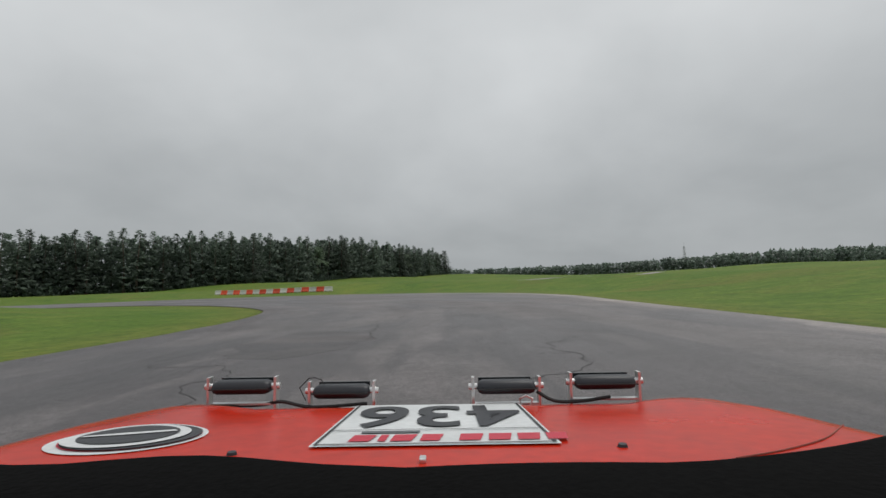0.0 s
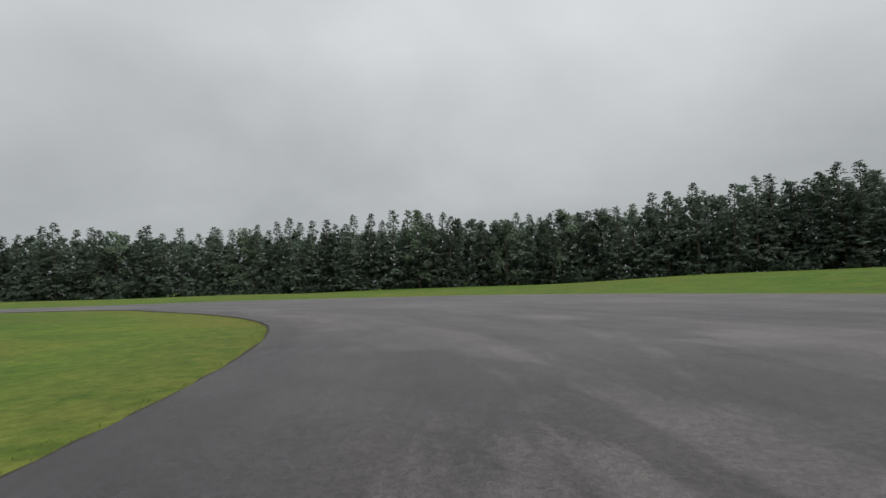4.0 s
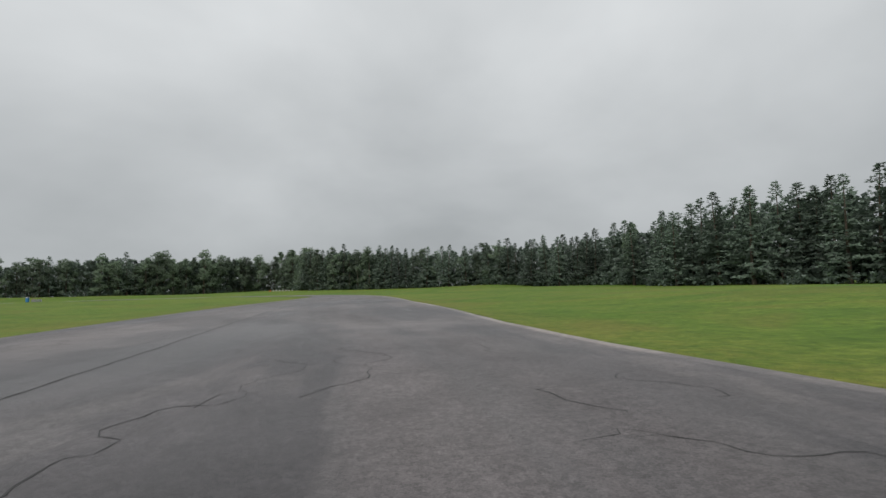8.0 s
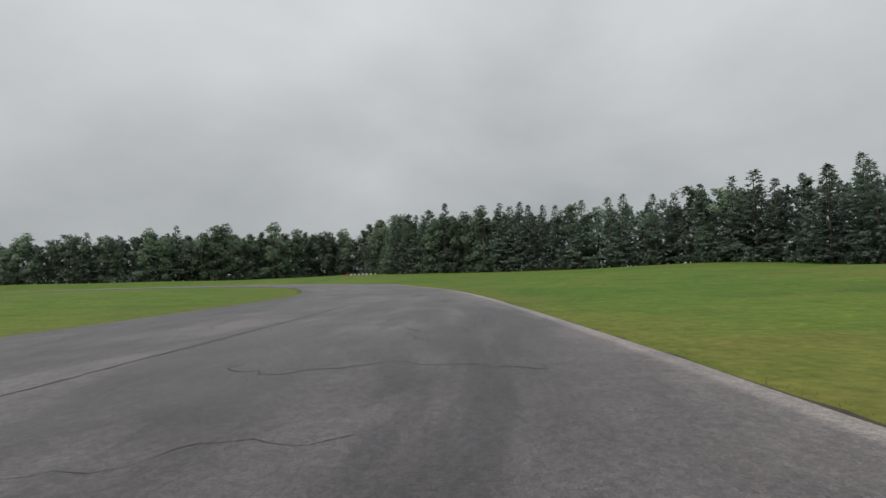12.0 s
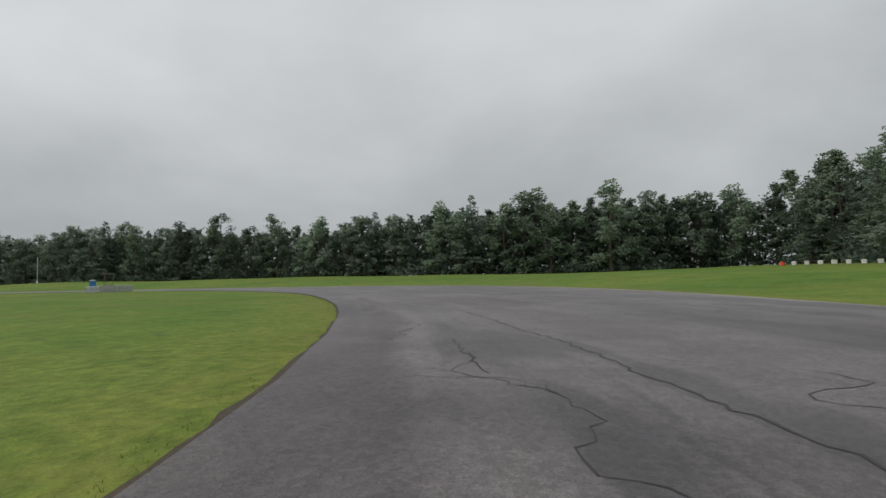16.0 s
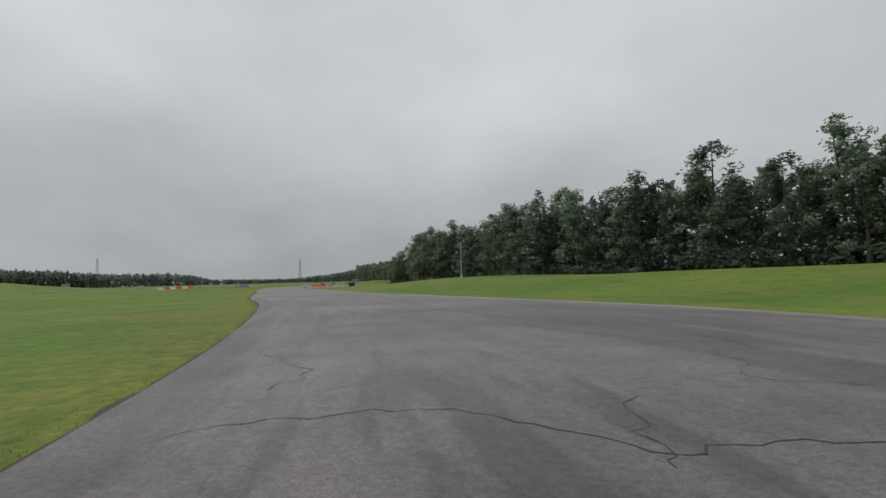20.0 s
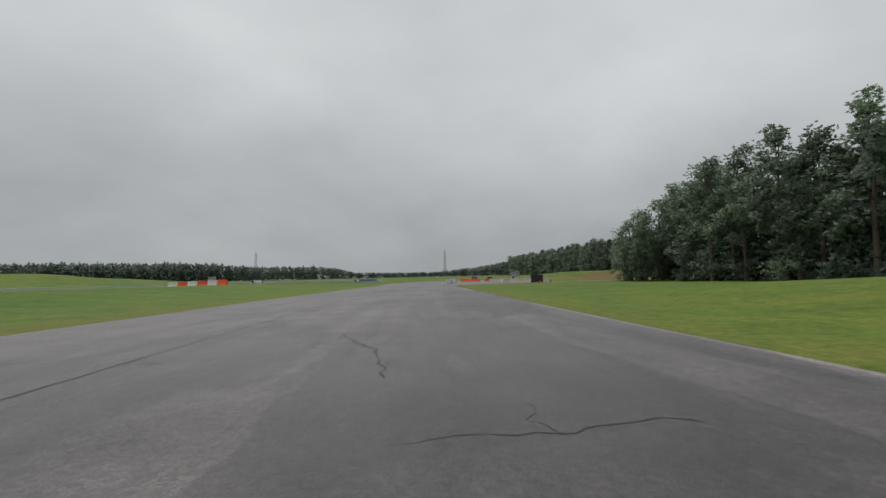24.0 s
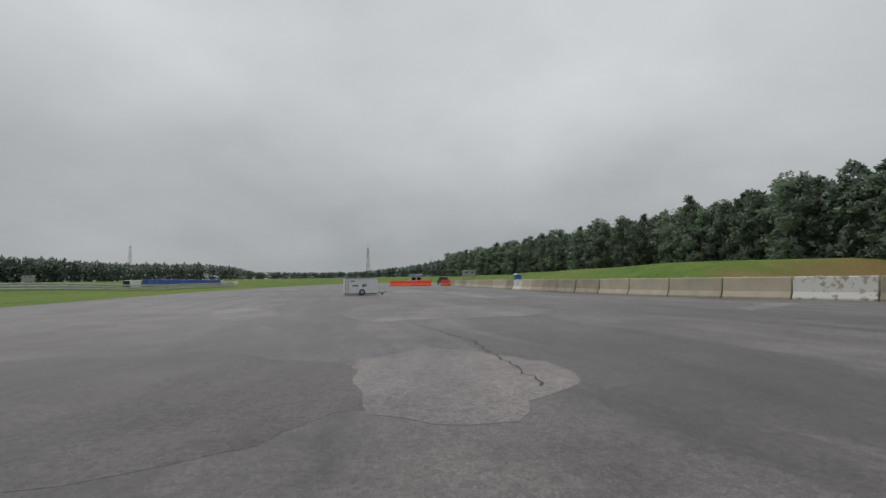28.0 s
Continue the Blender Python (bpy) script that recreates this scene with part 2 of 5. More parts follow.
def grass_material():
    m = bpy.data.materials.new("mown_grass")
    m.use_nodes = True
    t = m.node_tree
    b = t.nodes["Principled BSDF"]
    co = t.nodes.new("ShaderNodeTexCoord")
    obj = co.outputs["Object"]
    broad = noise_node(t, obj, 0.035, 4, 0.5, 0.8)
    mid = noise_node(t, obj, 0.33, 5, 0.6)
    fine = noise_node(t, obj, 5.0, 5, 0.7)
    blade = noise_node(t, obj, 42, 2, 0.7)
    base = ramp_node(t, mid, [(0.30, (0.078, 0.145, 0.019)), (0.48, (0.112, 0.186, 0.025)), (0.62, (0.138, 0.198, 0.031)), (0.76, (0.180, 0.195, 0.042))])
    wide = ramp_node(t, broad, [(0.35, (0.78, 0.90, 0.72)), (0.5, (1.0, 1.0, 1.0)), (0.66, (1.22, 1.08, 1.05))])
    c = mix_node(t, "MULTIPLY", 1.0, base, wide)
    tuft = noise_node(t, obj, 1.7, 5, 0.65)
    c = mix_node(t, "MULTIPLY", 0.75, c, ramp_node(t, tuft, [(0.3, (0.6, 0.66, 0.55)), (0.7, (1.3, 1.25, 1.3))]))
    c = mix_node(t, "MULTIPLY", 0.8, c, ramp_node(t, fine, [(0.3, (0.55, 0.6, 0.5)), (0.7, (1.35, 1.3, 1.3))]))
    c = mix_node(t, "MULTIPLY", 0.6, c, ramp_node(t, blade, [(0.3, (0.5, 0.55, 0.5)), (0.7, (1.4, 1.35, 1.3))]))
    # parched, worn drifts over the infield
    dry = noise_node(t, obj, 0.085, 6, 0.62, 1.2)
    c = mix_node(t, "MIX", ramp_node(t, dry, [(0.52, (0.0, 0.0, 0.0)), (0.66, (0.55, 0.55, 0.55))]), c, ramp_node(t, fine, [(0.3, (0.105, 0.105, 0.020)), (0.7, (0.21, 0.19, 0.045))]))
    # straw-coloured strip beside the asphalt
    vg = t.nodes.new("ShaderNodeAttribute")
    vg.attribute_name = "verge"
    vm = t.nodes.new("ShaderNodeMath")
    vm.operation = "MULTIPLY"
    t.links.new(vg.outputs["Fac"], vm.inputs[0])
    t.links.new(ramp_node(t, tuft, [(0.35, (0.1, 0.1, 0.1)), (0.62, (0.7, 0.7, 0.7))]), vm.inputs[1])
    c = mix_node(t, "MIX", vm.outputs[0], c, ramp_node(t, fine, [(0.3, (0.125, 0.118, 0.024)), (0.7, (0.24, 0.215, 0.05))]))
    # bare red earth where the bank is scraped
    at = t.nodes.new("ShaderNodeAttribute")
    at.attribute_name = "earth"
    c = mix_node(t, "MIX", at.outputs["Fac"], c, ramp_node(t, fine, [(0.3, (0.17, 0.085, 0.04)), (0.7, (0.30, 0.17, 0.085))]))
    t.links.new(c, b.inputs["Base Color"])
    b.inputs["Roughness"].default_value = 0.85
    b.inputs["Specular IOR Level"].default_value = 0.2
    bp = t.nodes.new("ShaderNodeBump")
    bp.inputs["Strength"].default_value, bp.inputs["Distance"].default_value = 0.8, 0.05
    t.links.new(fine, bp.inputs["Height"])
    t.links.new(bp.outputs[0], b.inputs["Normal"])
    return m


def foliage(name, colour, random_by, scale, fine, through_leaf=0.42, wet=0.46):
    """Rain-wet leaves that let part of the light through."""
    m = material(name, colour, wet, spread=0.28, scale=scale, fine=fine, random_by=random_by, spec=0.5)
    t = m.node_tree
    b = t.nodes["Principled BSDF"]
    tr = t.nodes.new("ShaderNodeBsdfTranslucent")
    t.links.new(b.inputs["Base Color"].links[0].from_socket, tr.inputs["Color"])
    ms = t.nodes.new("ShaderNodeMixShader")
    ms.inputs["Fac"].default_value = through_leaf
    t.links.new(b.outputs[0], ms.inputs[1])
    t.links.new(tr.outputs[0], ms.inputs[2])
    t.links.new(ms.outputs[0], t.nodes["Material Output"].inputs["Surface"])
    return m


ASPHALT = asphalt_material()
GRASS = grass_material()
PATCH_LIGHT = asphalt_material("pale_asphalt_patch", 1.42)
PATCH_DARK = asphalt_material("dark_asphalt_patch", 0.72)
TAR = material("tar_filled_crack", (0.025, 0.024, 0.023), 0.6, spread=0.2)
BLADE = foliage("grass_blades", (0.17, 0.21, 0.045), "island", 0.4, 3)
NEEDLE = foliage("pine_foliage", (0.150, 0.200, 0.150), "object", 0.25, 2.0)
LEAF = foliage("broad_leaf_foliage", (0.178, 0.240, 0.155), "object", 0.25, 2.0)
FAR_LEAF = foliage("far_foliage", (0.146, 0.195, 0.152), "island", 0.06, 0.5)
BARK = material("grey_brown_bark", (0.11, 0.085, 0.065), 0.9, spread=0.25, scale=3, fine=20, bump=0.5)
CONCRETE = material("weathered_concrete", (0.39, 0.345, 0.265), 0.85, spread=0.16, scale=1.6, fine=30, bump=0.4, random_by="object")
CONCRETE_PALE = material("flaking_white_paint", (0.39, 0.345, 0.265), 0.85, spread=0.16, scale=1.6, fine=30, bump=0.4)
flake_tree = CONCRETE_PALE.node_tree
flake_b = flake_tree.nodes["Principled BSDF"]
flake_old = flake_b.inputs["Base Color"].links[0].from_socket
flake_n = noise_node(flake_tree, flake_tree.nodes["Texture Coordinate"].outputs["Object"], 2.6, 6, 0.65)
flake_f = ramp_node(flake_tree, flake_n, [(0.44, (0.0, 0.0, 0.0)), (0.47, (1.0, 1.0, 1.0))])
flake_tree.links.new(mix_node(flake_tree, "MIX", flake_f, flake_old, (0.66, 0.65, 0.61)), flake_b.inputs["Base Color"])
PLASTIC_ORANGE = material("faded_orange_plastic", (0.84, 0.095, 0.035), 0.5, spread=0.12, scale=2, fine=30, random_by="object")
PLASTIC_WHITE = material("dirty_white_plastic", (0.66, 0.65, 0.60), 0.5, spread=0.14, scale=2, fine=30, random_by="object")
GALV = material("galvanised_steel", (0.42, 0.43, 0.44), 0.5, metal=0.4, spread=0.15, scale=2, fine=30)
TIMBER = material("grey_weathered_timber", (0.25, 0.20, 0.15), 0.85, spread=0.2, scale=3, fine=40, bump=0.3)
ROOFING = material("dark_roof_sheet", (0.16, 0.16, 0.16), 0.6, spread=0.15)
PINK_BOARD = material("faded_pink_board", (0.42, 0.28, 0.24), 0.8, spread=0.15)
BLUE_PLASTIC = material("blue_moulded_plastic", (0.05, 0.18, 0.46), 0.45, spread=0.12)
TEAL_PLASTIC = material("teal_moulded_plastic", (0.04, 0.22, 0.50), 0.45, spread=0.12)
ROOF_WHITE = material("translucent_white_plastic", (0.75, 0.77, 0.78), 0.4, spread=0.06)
BLUE_TARP = material("blue_vinyl_sheet", (0.04, 0.10, 0.42), 0.45, spread=0.2, scale=1, fine=10)
WHITE_PAINT = material("white_enamel", (0.74, 0.76, 0.78), 0.35, spread=0.06, scale=2, fine=30)
BLACK_RUBBER = material("black_rubber", (0.02, 0.02, 0.02), 0.7, spread=0.2)
BLACK_PAINT = material("black_painted_panel", (0.012, 0.012, 0.014), 0.5, spread=0.2)
GREY_MARK = material("grey_print", (0.12, 0.13, 0.14), 0.6)
DARK_GLASS = material("dark_window_glass", (0.015, 0.018, 0.02), 0.08)
STEEL_PAINT = material("grey_painted_steel", (0.33, 0.34, 0.35), 0.5, metal=0.3)


# ---- mesh helpers ----
def mesh_object(name, bm, mat, parent=None, smooth=False):
    me = bpy.data.meshes.new(name)
    bm.normal_update()
    bm.to_mesh(me)
    bm.free()
    for mm in (mat if isinstance(mat, (list, tuple)) else [mat]):
        me.materials.append(mm)
    if smooth:
        for p in me.polygons:
            p.use_smooth = True
    ob = new(name, me)
    if parent:
        ob.parent = parent
    return ob


def part(name, bm, mat, parent, label="", smooth=False):
    return tagged(mesh_object(name, bm, mat, parent, smooth), label)


def thing(name, label, category, group="", at=None, kind=""):
    ob = new(name)
    ob.empty_display_size = 0.3
    tagged(ob, label, category, group, kind)
    if at is not None:
        ob.matrix_world = at
    return ob


def box(x0, y0, z0, x1, y1, z1, bevel=0.0, bm=None):
    own = bm or bmesh.new()
    r = bmesh.ops.create_cube(own, size=1, matrix=Matrix.Translation(((x0 + x1) / 2, (y0 + y1) / 2, (z0 + z1) / 2)) @ Matrix.Diagonal((x1 - x0, y1 - y0, z1 - z0, 1)))
    if bevel:
        es = list({e for v in r["verts"] for e in v.link_edges})
        bmesh.ops.bevel(own, geom=es, offset=bevel, segments=2, affect="EDGES", profile=0.5)
    return own


def tube(a, b, r0, r1=None, sides=8, bm=None):
    own = bm or bmesh.new()
    a, b = Vector(a), Vector(b)
    r1 = r0 if r1 is None else r1
    d = b - a
    m = Matrix.Translation((a + b) / 2) @ d.to_track_quat("Z", "Y").to_matrix().to_4x4()
    bmesh.ops.create_cone(own, cap_ends=True, segments=sides, radius1=r0, radius2=r1, depth=d.length, matrix=m)
    return own


def profile_bar(points, y0, y1, bm=None):
    """A prism: the closed outline points (x, z) drawn out from y0 to y1."""
    own = bm or bmesh.new()
    lo = [own.verts.new((x, y0, z)) for x, z in points]
    hi = [own.verts.new((x, y1, z)) for x, z in points]
    n = len(points)
    for i in range(n):
        own.faces.new((lo[i], lo[(i + 1) % n], hi[(i + 1) % n], hi[i]))
    own.faces.new(lo[::-1])
    own.faces.new(hi)
    bmesh.ops.recalc_face_normals(own, faces=own.faces)
    return own


def spline(points, step):
    """Catmull-Rom through the points, at about that spacing."""
    p = [np.array(q, float) for q in points]
    p = [2 * p[0] - p[1]] + p + [2 * p[-1] - p[-2]]
    out = []
    for i in range(1, len(p) - 2):
        n = max(1, int(np.linalg.norm(p[i + 1][:2] - p[i][:2]) / step))
        for k in range(n):
            u = k / n
            out.append(0.5 * (2 * p[i] + (p[i + 1] - p[i - 1]) * u + (2 * p[i - 1] - 5 * p[i] + 4 * p[i + 1] - p[i + 2]) * u * u
                              + (3 * p[i] - p[i - 1] - 3 * p[i + 1] + p[i + 2]) * u ** 3))
    out.append(p[-2])
    return np.array(out)


def bearing(a, b):
    return math.degrees(math.atan2(b[1] - a[1], b[0] - a[0]))


# ---- plan: the track's inner and outer edge, station by station ----
STATIONS_A = [(-4.7, -60.0, 9.1, -60.0), (-6.5, -25.0, 8.2, -25.0), (-8.2, 4.9, 7.6, 8.0), (-8.8, 15.8, 7.0, 21.9), (-11.1, 24.4, 6.3, 35.9), (-15.6, 31.4, 2.1, 49.0),
              (-22.0, 38.1, -9.0, 64.2), (-29.0, 43.2, -24.1, 76.2), (-38.8, 48.7, -43.5, 81.3), (-51.0, 50.9, -63.1, 79.9), (-60.0, 51.3, -81.1, 75.0), (-68.1, 49.9, -94.7, 67.3),
              (-76.0, 46.0, -103.3, 56.2), (-82.9, 41.1, -108.7, 44.4), (-90.3, 35.2, -111.6, 34.5)]
STATIONS_B = [(-94.1, 27.0, -110.8, 24.5), (-95.3, 17.4, -110.7, 14.0), (-96.1, 1.9, -110.6, 1.0), (-96.8, -15.2, -112.6, -16.0), (-98.2, -32.3, -114.0, -32.0), (-100.8, -50.3, -115.8, -50.0),
              (-103.2, -68.1, -117.0, -68.0), (-105.0, -86.0, -117.0, -86.0), (-105.5, -100.0, -115.9, -102.0), (-102.9, -113.0, -112.9, -117.7), (-98.9, -125.0, -109.4, -133.5), (-93.9, -135.9, -101.6, -147.6),
              (-85.9, -148.4, -92.5, -162.9)]
STATIONS_C = [(-76.9, -158.4, -81.0, -179.1), (-67.0, -166.5, -67.3, -191.0), (-56.0, -173.4, -51.6, -198.6), (-43.1, -178.7, -34.0, -200.6), (-30.0, -181.8, -14.7, -196.4), (-18.5, -182.6, 2.1, -194.0),
              (-5.0, -180.3, 16.8, -188.6), (14.0, -174.9, 30.9, -183.0), (29.8, -169.0, 44.9, -178.3), (49.8, -162.6, 66.0, -172.1), (71.8, -155.8, 91.9, -164.2), (94.7, -148.1, 112.9, -157.9),
              (119.7, -140.3, 130.9, -152.8), (147.7, -132.2, 149.9, -147.5), (164.9, -127.1, 165.0, -143.5)]
STRIP = spline(STATIONS_A + STATIONS_B + STATIONS_C, 2.0)
APRON_LEFT = [(164.9, -127.1), (182.3, -122.4), (195.0, -118.1), (213.5, -112.4), (235.0, -105.2), (265.0, -97.5), (340.0, -84.0), (460.0, -66.0)]
APRON_ISLAND = [(165.0, -143.5), (167.2, -143.1), (169.6, -143.2), (171.4, -143.4), (173.6, -144.1), (177.2, -145.4), (181.4, -147.3), (187.0, -150.6),
                (193.0, -155.0), (201.0, -160.5), (214.0, -172.0), (226.0, -184.0), (240.0, -215.0)]
APRON_RIGHT = [(252, -215), (239, -186), (226, -170), (215, -162), (212.5, -157), (216, -153), (226, -149), (247, -144), (285, -136), (340, -128), (460, -105)]
# wood edge: x, y and the ground's height there
WOOD_EDGE = [(-20.3, 320.2, 7.1), (-58.2, 249.0, 5.9), (-91.8, 187.6, 4.0), (-135.7, 141.4, 1.6), (-169.7, 92.3, 0.4), (-185.3, 43.2, -0.0), (-192.6, 0.0, -0.2), (-184.8, -59.5, -0.2),
             (-185.6, -124.2, 0.8), (-171.1, -170.9, 1.8), (-132.6, -204.4, 1.6), (-114.5, -221.4, 1.6), (-102.0, -247.9, 1.7), (-93.9, -279.5, 2.1), (-81.7, -296.7, 2.1), (-62.8, -286.8, 1.9),
             (-47.5, -272.9, 1.5), (-11.7, -257.0, 1.5), (43.1, -240.8, 2.0), (94.1, -212.4, 1.9), (130.3, -200.9, 0.5), (159.5, -188.5, 0.2), (180.5, -183.0, 0.1), (203.5, -183.9, -0.1)]
WOOD_FAR = [(243, -190, 3.0), (268, -188, 3.2), (300, -184, 3.2), (345, -176, 3.2), (405, -163, 3.0), (485, -143, 3.0), (640, -100, 3.0)]

apron_poly = [tuple(p) for p in spline(APRON_LEFT, 6)[::-1]] + [tuple(p) for p in spline(APRON_ISLAND, 3)] + [tuple(p) for p in spline(APRON_RIGHT, 5)]
strip_poly = [tuple(s[:2]) for s in STRIP] + [tuple(s[2:]) for s in STRIP[::-1]]
ROAD_PTS = np.array([q for s in STRIP for q in (s[:2], s[2:], (s[:2] + s[2:]) / 2, s[:2] * 0.75 + s[2:] * 0.25, s[:2] * 0.25 + s[2:] * 0.75)]
                    + [np.array(q) for q in apron_poly]
                    + [np.array((x, -140 + 0.18 * (x - 165) + k)) for x in range(170, 460, 8) for k in (-4, 8, 18)])
CONTROL = np.array(WOOD_EDGE + WOOD_FAR + [(8, 112, 1.0), (22, 122, 1.4), (-4, 100, 0.9), (36, 142, 1.4), (62, 166, 2.4), (15, 165, 1.8), (110, 185, 4.2), (40, 200, 2.4), (60, 120, 2.0), (95, 95, 3.0), (130, 150, 3.6), (70, 200, 3.0), (160, 70, 3.2), (230, -178, 2.6), (250, -170, 2.8), (290, -165, 2.8), (360, -155, 2.6)]
                   + [(-22, -171, -0.05), (-12, -160, 0.0), (-34, -168, -0.05), (-30, -20, 0.0), (-50, -60, 0.0), (-40, -120, 0.0), (20, -90, 0.0), (80, -60, 0.2), (150, -60, 0.4), (240, -40, 0.6), (330, -30, 0.6), (204, -76, 0.4), (190, -71, 0.4), (172, -65, 0.4), (226, -86, 0.5), (243, -91, 1.0), (215, -60, 0.8), (180, -50, 0.8), (196, 0, 5.5), (170, 15, 6.0), (222, 8, 4.5), (-40, 89, 1.5), (-26, 84, 2.6), (-53.5, 94.6, 1.0), (-33, 102, 2.4), (-15, 92, 2.0), (-55, 108, 1.4), (-125, 75, 0.5), (-140, 40, 0.4), (-135, 10, 0.3), (-140, -30, 0.3),
                      (-140, -80, 0.4), (-135, -130, 0.5), (-120, -170, 0.7), (-95, -205, 0.9), (-110, 100, 1.0), (-85, 120, 1.6)])


# low humps: under the marshal stand, the barriers by the first corner and the tyre wall
MOUNDS = [(-20.8, -172.4, 0.28, 60), (-27, 84.5, 0.32, 110), (-36, 87.5, 0.15, 60), (262, -83, 0.33, 70), (276, -80.5, 0.3, 70), (288, -79, 0.25, 60)]


def inside(x, y, poly):
    """Which of the places lie within the outline."""
    hit = np.zeros(len(x), bool)
    for (ax, ay), (bx, by) in zip(poly, poly[1:] + poly[:1]):
        if ay != by:
            hit ^= ((ay > y) != (by > y)) & (x < (bx - ax) * (y - ay) / (by - ay) + ax)
    return hit


def terrain(x, y, with_gap=False):
    """Height of the grass at arrays of places, and on request how far off the road is."""
    x, y = np.atleast_1d(np.asarray(x, float)), np.atleast_1d(np.asarray(y, float))
    z, near = np.zeros(len(x)), np.zeros(len(x))
    for a in range(0, len(x), 4000):
        px, py = x[a:a + 4000, None], y[a:a + 4000, None]
        d = np.sqrt(((px - ROAD_PTS[:, 0]) ** 2 + (py - ROAD_PTS[:, 1]) ** 2)).min(1)
        near[a:a + 4000] = d
        w = 1 / (((px - CONTROL[:, 0]) ** 2 + (py - CONTROL[:, 1]) ** 2) + 30) ** 1.5
        z[a:a + 4000] = (w * CONTROL[:, 2]).sum(1) / w.sum(1)
    near[inside(x, y, apron_poly) | inside(x, y, strip_poly)] = 0
    cut = np.exp(-((x - 240) ** 2 + (y + 182) ** 2) / 700)
    k = np.clip((near - 3 + 1.8 * cut) / (19 - 12 * cut), 0, 1)
    far = np.clip((np.hypot(x, y + 60) - 380) / 500, 0, 1)
    swell = 0.25 * np.sin(x * 0.045 + 1) * np.cos(y * 0.05) + 0.12 * np.sin(x * 0.13) * np.sin(y * 0.11 + 2)
    rise = far * far * (3 - 2 * far) * (1.8 + 1.8 * np.sin(np.arctan2(y + 60, x) * 3 + 0.6))
    for mx, my, high, wide in MOUNDS:
        rise = rise + high * np.clip((near - 2) / 3, 0, 1) * np.exp(-((x - mx) ** 2 + (y - my) ** 2) / wide)
    out = -0.035 + k * k * (3 - 2 * k) * (z + swell) + rise
    return (out, near) if with_gap else out


def ground_z(x, y):
    return float(terrain([x], [y])[0])


# ---- ground ----
def axis(lo, hi, step):
    core = list(np.arange(lo, hi + 0.01, step))
    out, d = [], step
    while d < 3200:
        d *= 1.28
        out.append(d)
    return np.array([lo - d for d in out[::-1]] + core + [hi + d for d in out])


gx, gy = axis(-235, 330, 2.5), axis(-290, 260, 2.5)
GX, GY = np.meshgrid(gx, gy)
GZ, GAP = terrain(GX.ravel(), GY.ravel(), True)
nx, ny = len(gx), len(gy)
verts = np.stack([GX.ravel(), GY.ravel(), GZ], 1)
idx = np.arange(nx * ny).reshape(ny, nx)
faces = np.stack([idx[:-1, :-1], idx[:-1, 1:], idx[1:, 1:], idx[1:, :-1]], -1).reshape(-1, 4)
me = bpy.data.meshes.new("ground")
me.from_pydata(verts.tolist(), [], faces.tolist())
me.materials.append(GRASS)
me.polygons.foreach_set("use_smooth", [True] * len(me.polygons))
EARTH = [(228, -160.5, 3.2), (229.5, -164.5, 4), (230, -168, 5), (234, -172, 6), (238, -177, 6), (242, -182, 6), (246, -188, 6), (250, -195, 6), (75, -214, 6), (62, -222, 7), (-49.5, 48.0, 1.9), (-47.0, 47.0, 1.5), (-75.6, -156.3, 1.0)]
earth = np.zeros(len(verts))
for ex, ey, er in EARTH:
    d = np.hypot((verts[:, 0] - ex), (verts[:, 1] - ey)) / er
    earth = np.maximum(earth, np.clip(1.1 - d, 0, 0.75))
me.attributes.new("earth", "FLOAT", "POINT").data.foreach_set("value", earth.astype(np.float32))
me.attributes.new("verge", "FLOAT", "POINT").data.foreach_set("value", np.clip(1.2 - GAP / 2.6, 0, 1).astype(np.float32))
ground = tagged(new("ground", me), "mown green grass verge rising to banks by the woods", "grass", kind="structure")

# ---- road ----
ACROSS = 24
bm = bmesh.new()
uvl = bm.loops.layers.uv.new("UVMap")
rim_layer = bm.verts.layers.float.new("rim")
inner_layer = bm.verts.layers.float.new("inner")
rows, along = [], 0.0
for i, s in enumerate(STRIP):
    if i:
        along += float(np.linalg.norm((s[:2] + s[2:] - STRIP[i - 1][:2] - STRIP[i - 1][2:]) / 2))
    w = float(np.linalg.norm(s[2:] - s[:2]))
    wob = [0.10 * noise.noise((along * 0.5, 3.0, 0)), 0.10 * noise.noise((along * 0.5, 9.0, 0))]
    wide_rim = 1 + 3.5 * max(0.0, 1 - abs(along - 95) / 45) + 3.0 * max(0.0, 1 - abs(along - 500) / 60)
    to_end = min(1.0, max(0.0, (165.0 - s[0]) / 25.0)) if s[1] < -100 else 1.0
    back = min(1.0, max(0.0, (s[0] - 25.0) / 30.0)) if s[1] < -100 else 0.0
    row = []
    for k in range(ACROSS + 1):
        u = k / ACROSS
        uu = u + (wob[0] / w if k == 0 else wob[1] / w if k == ACROSS else 0)
        q = s[:2] * (1 - uu) + s[2:] * uu
        rv = bm.verts.new((q[0], q[1], 0.0))
        rv[rim_layer] = 1.0 + to_end * (min(max(u * 1.7, 0.035), (1 - u) / wide_rim) * w / 4.0 - 1.0)
        from_right = (1 - u) * w
        inner = min(1.0, u * w / 6.0) * (1 - back) + back * (1.0 if from_right < 1.4 else min(1.0, 0.1 + (from_right - 1.4) / 4.5))
        rv[inner_layer] = 1.0 + to_end * (inner - 1.0)
        row.append((rv, (along, u * w)))
    rows.append(row)
for a, b in zip(rows, rows[1:]):
    for k in range(ACROSS):
        quad = (a[k], a[k + 1], b[k + 1], b[k])
        f = bm.faces.new([q[0] for q in quad])
        for lp, q in zip(f.loops, quad):
            lp[uvl].uv = q[1]
ring = [bm.verts.new((x, y, 0.0)) for x, y in apron_poly]
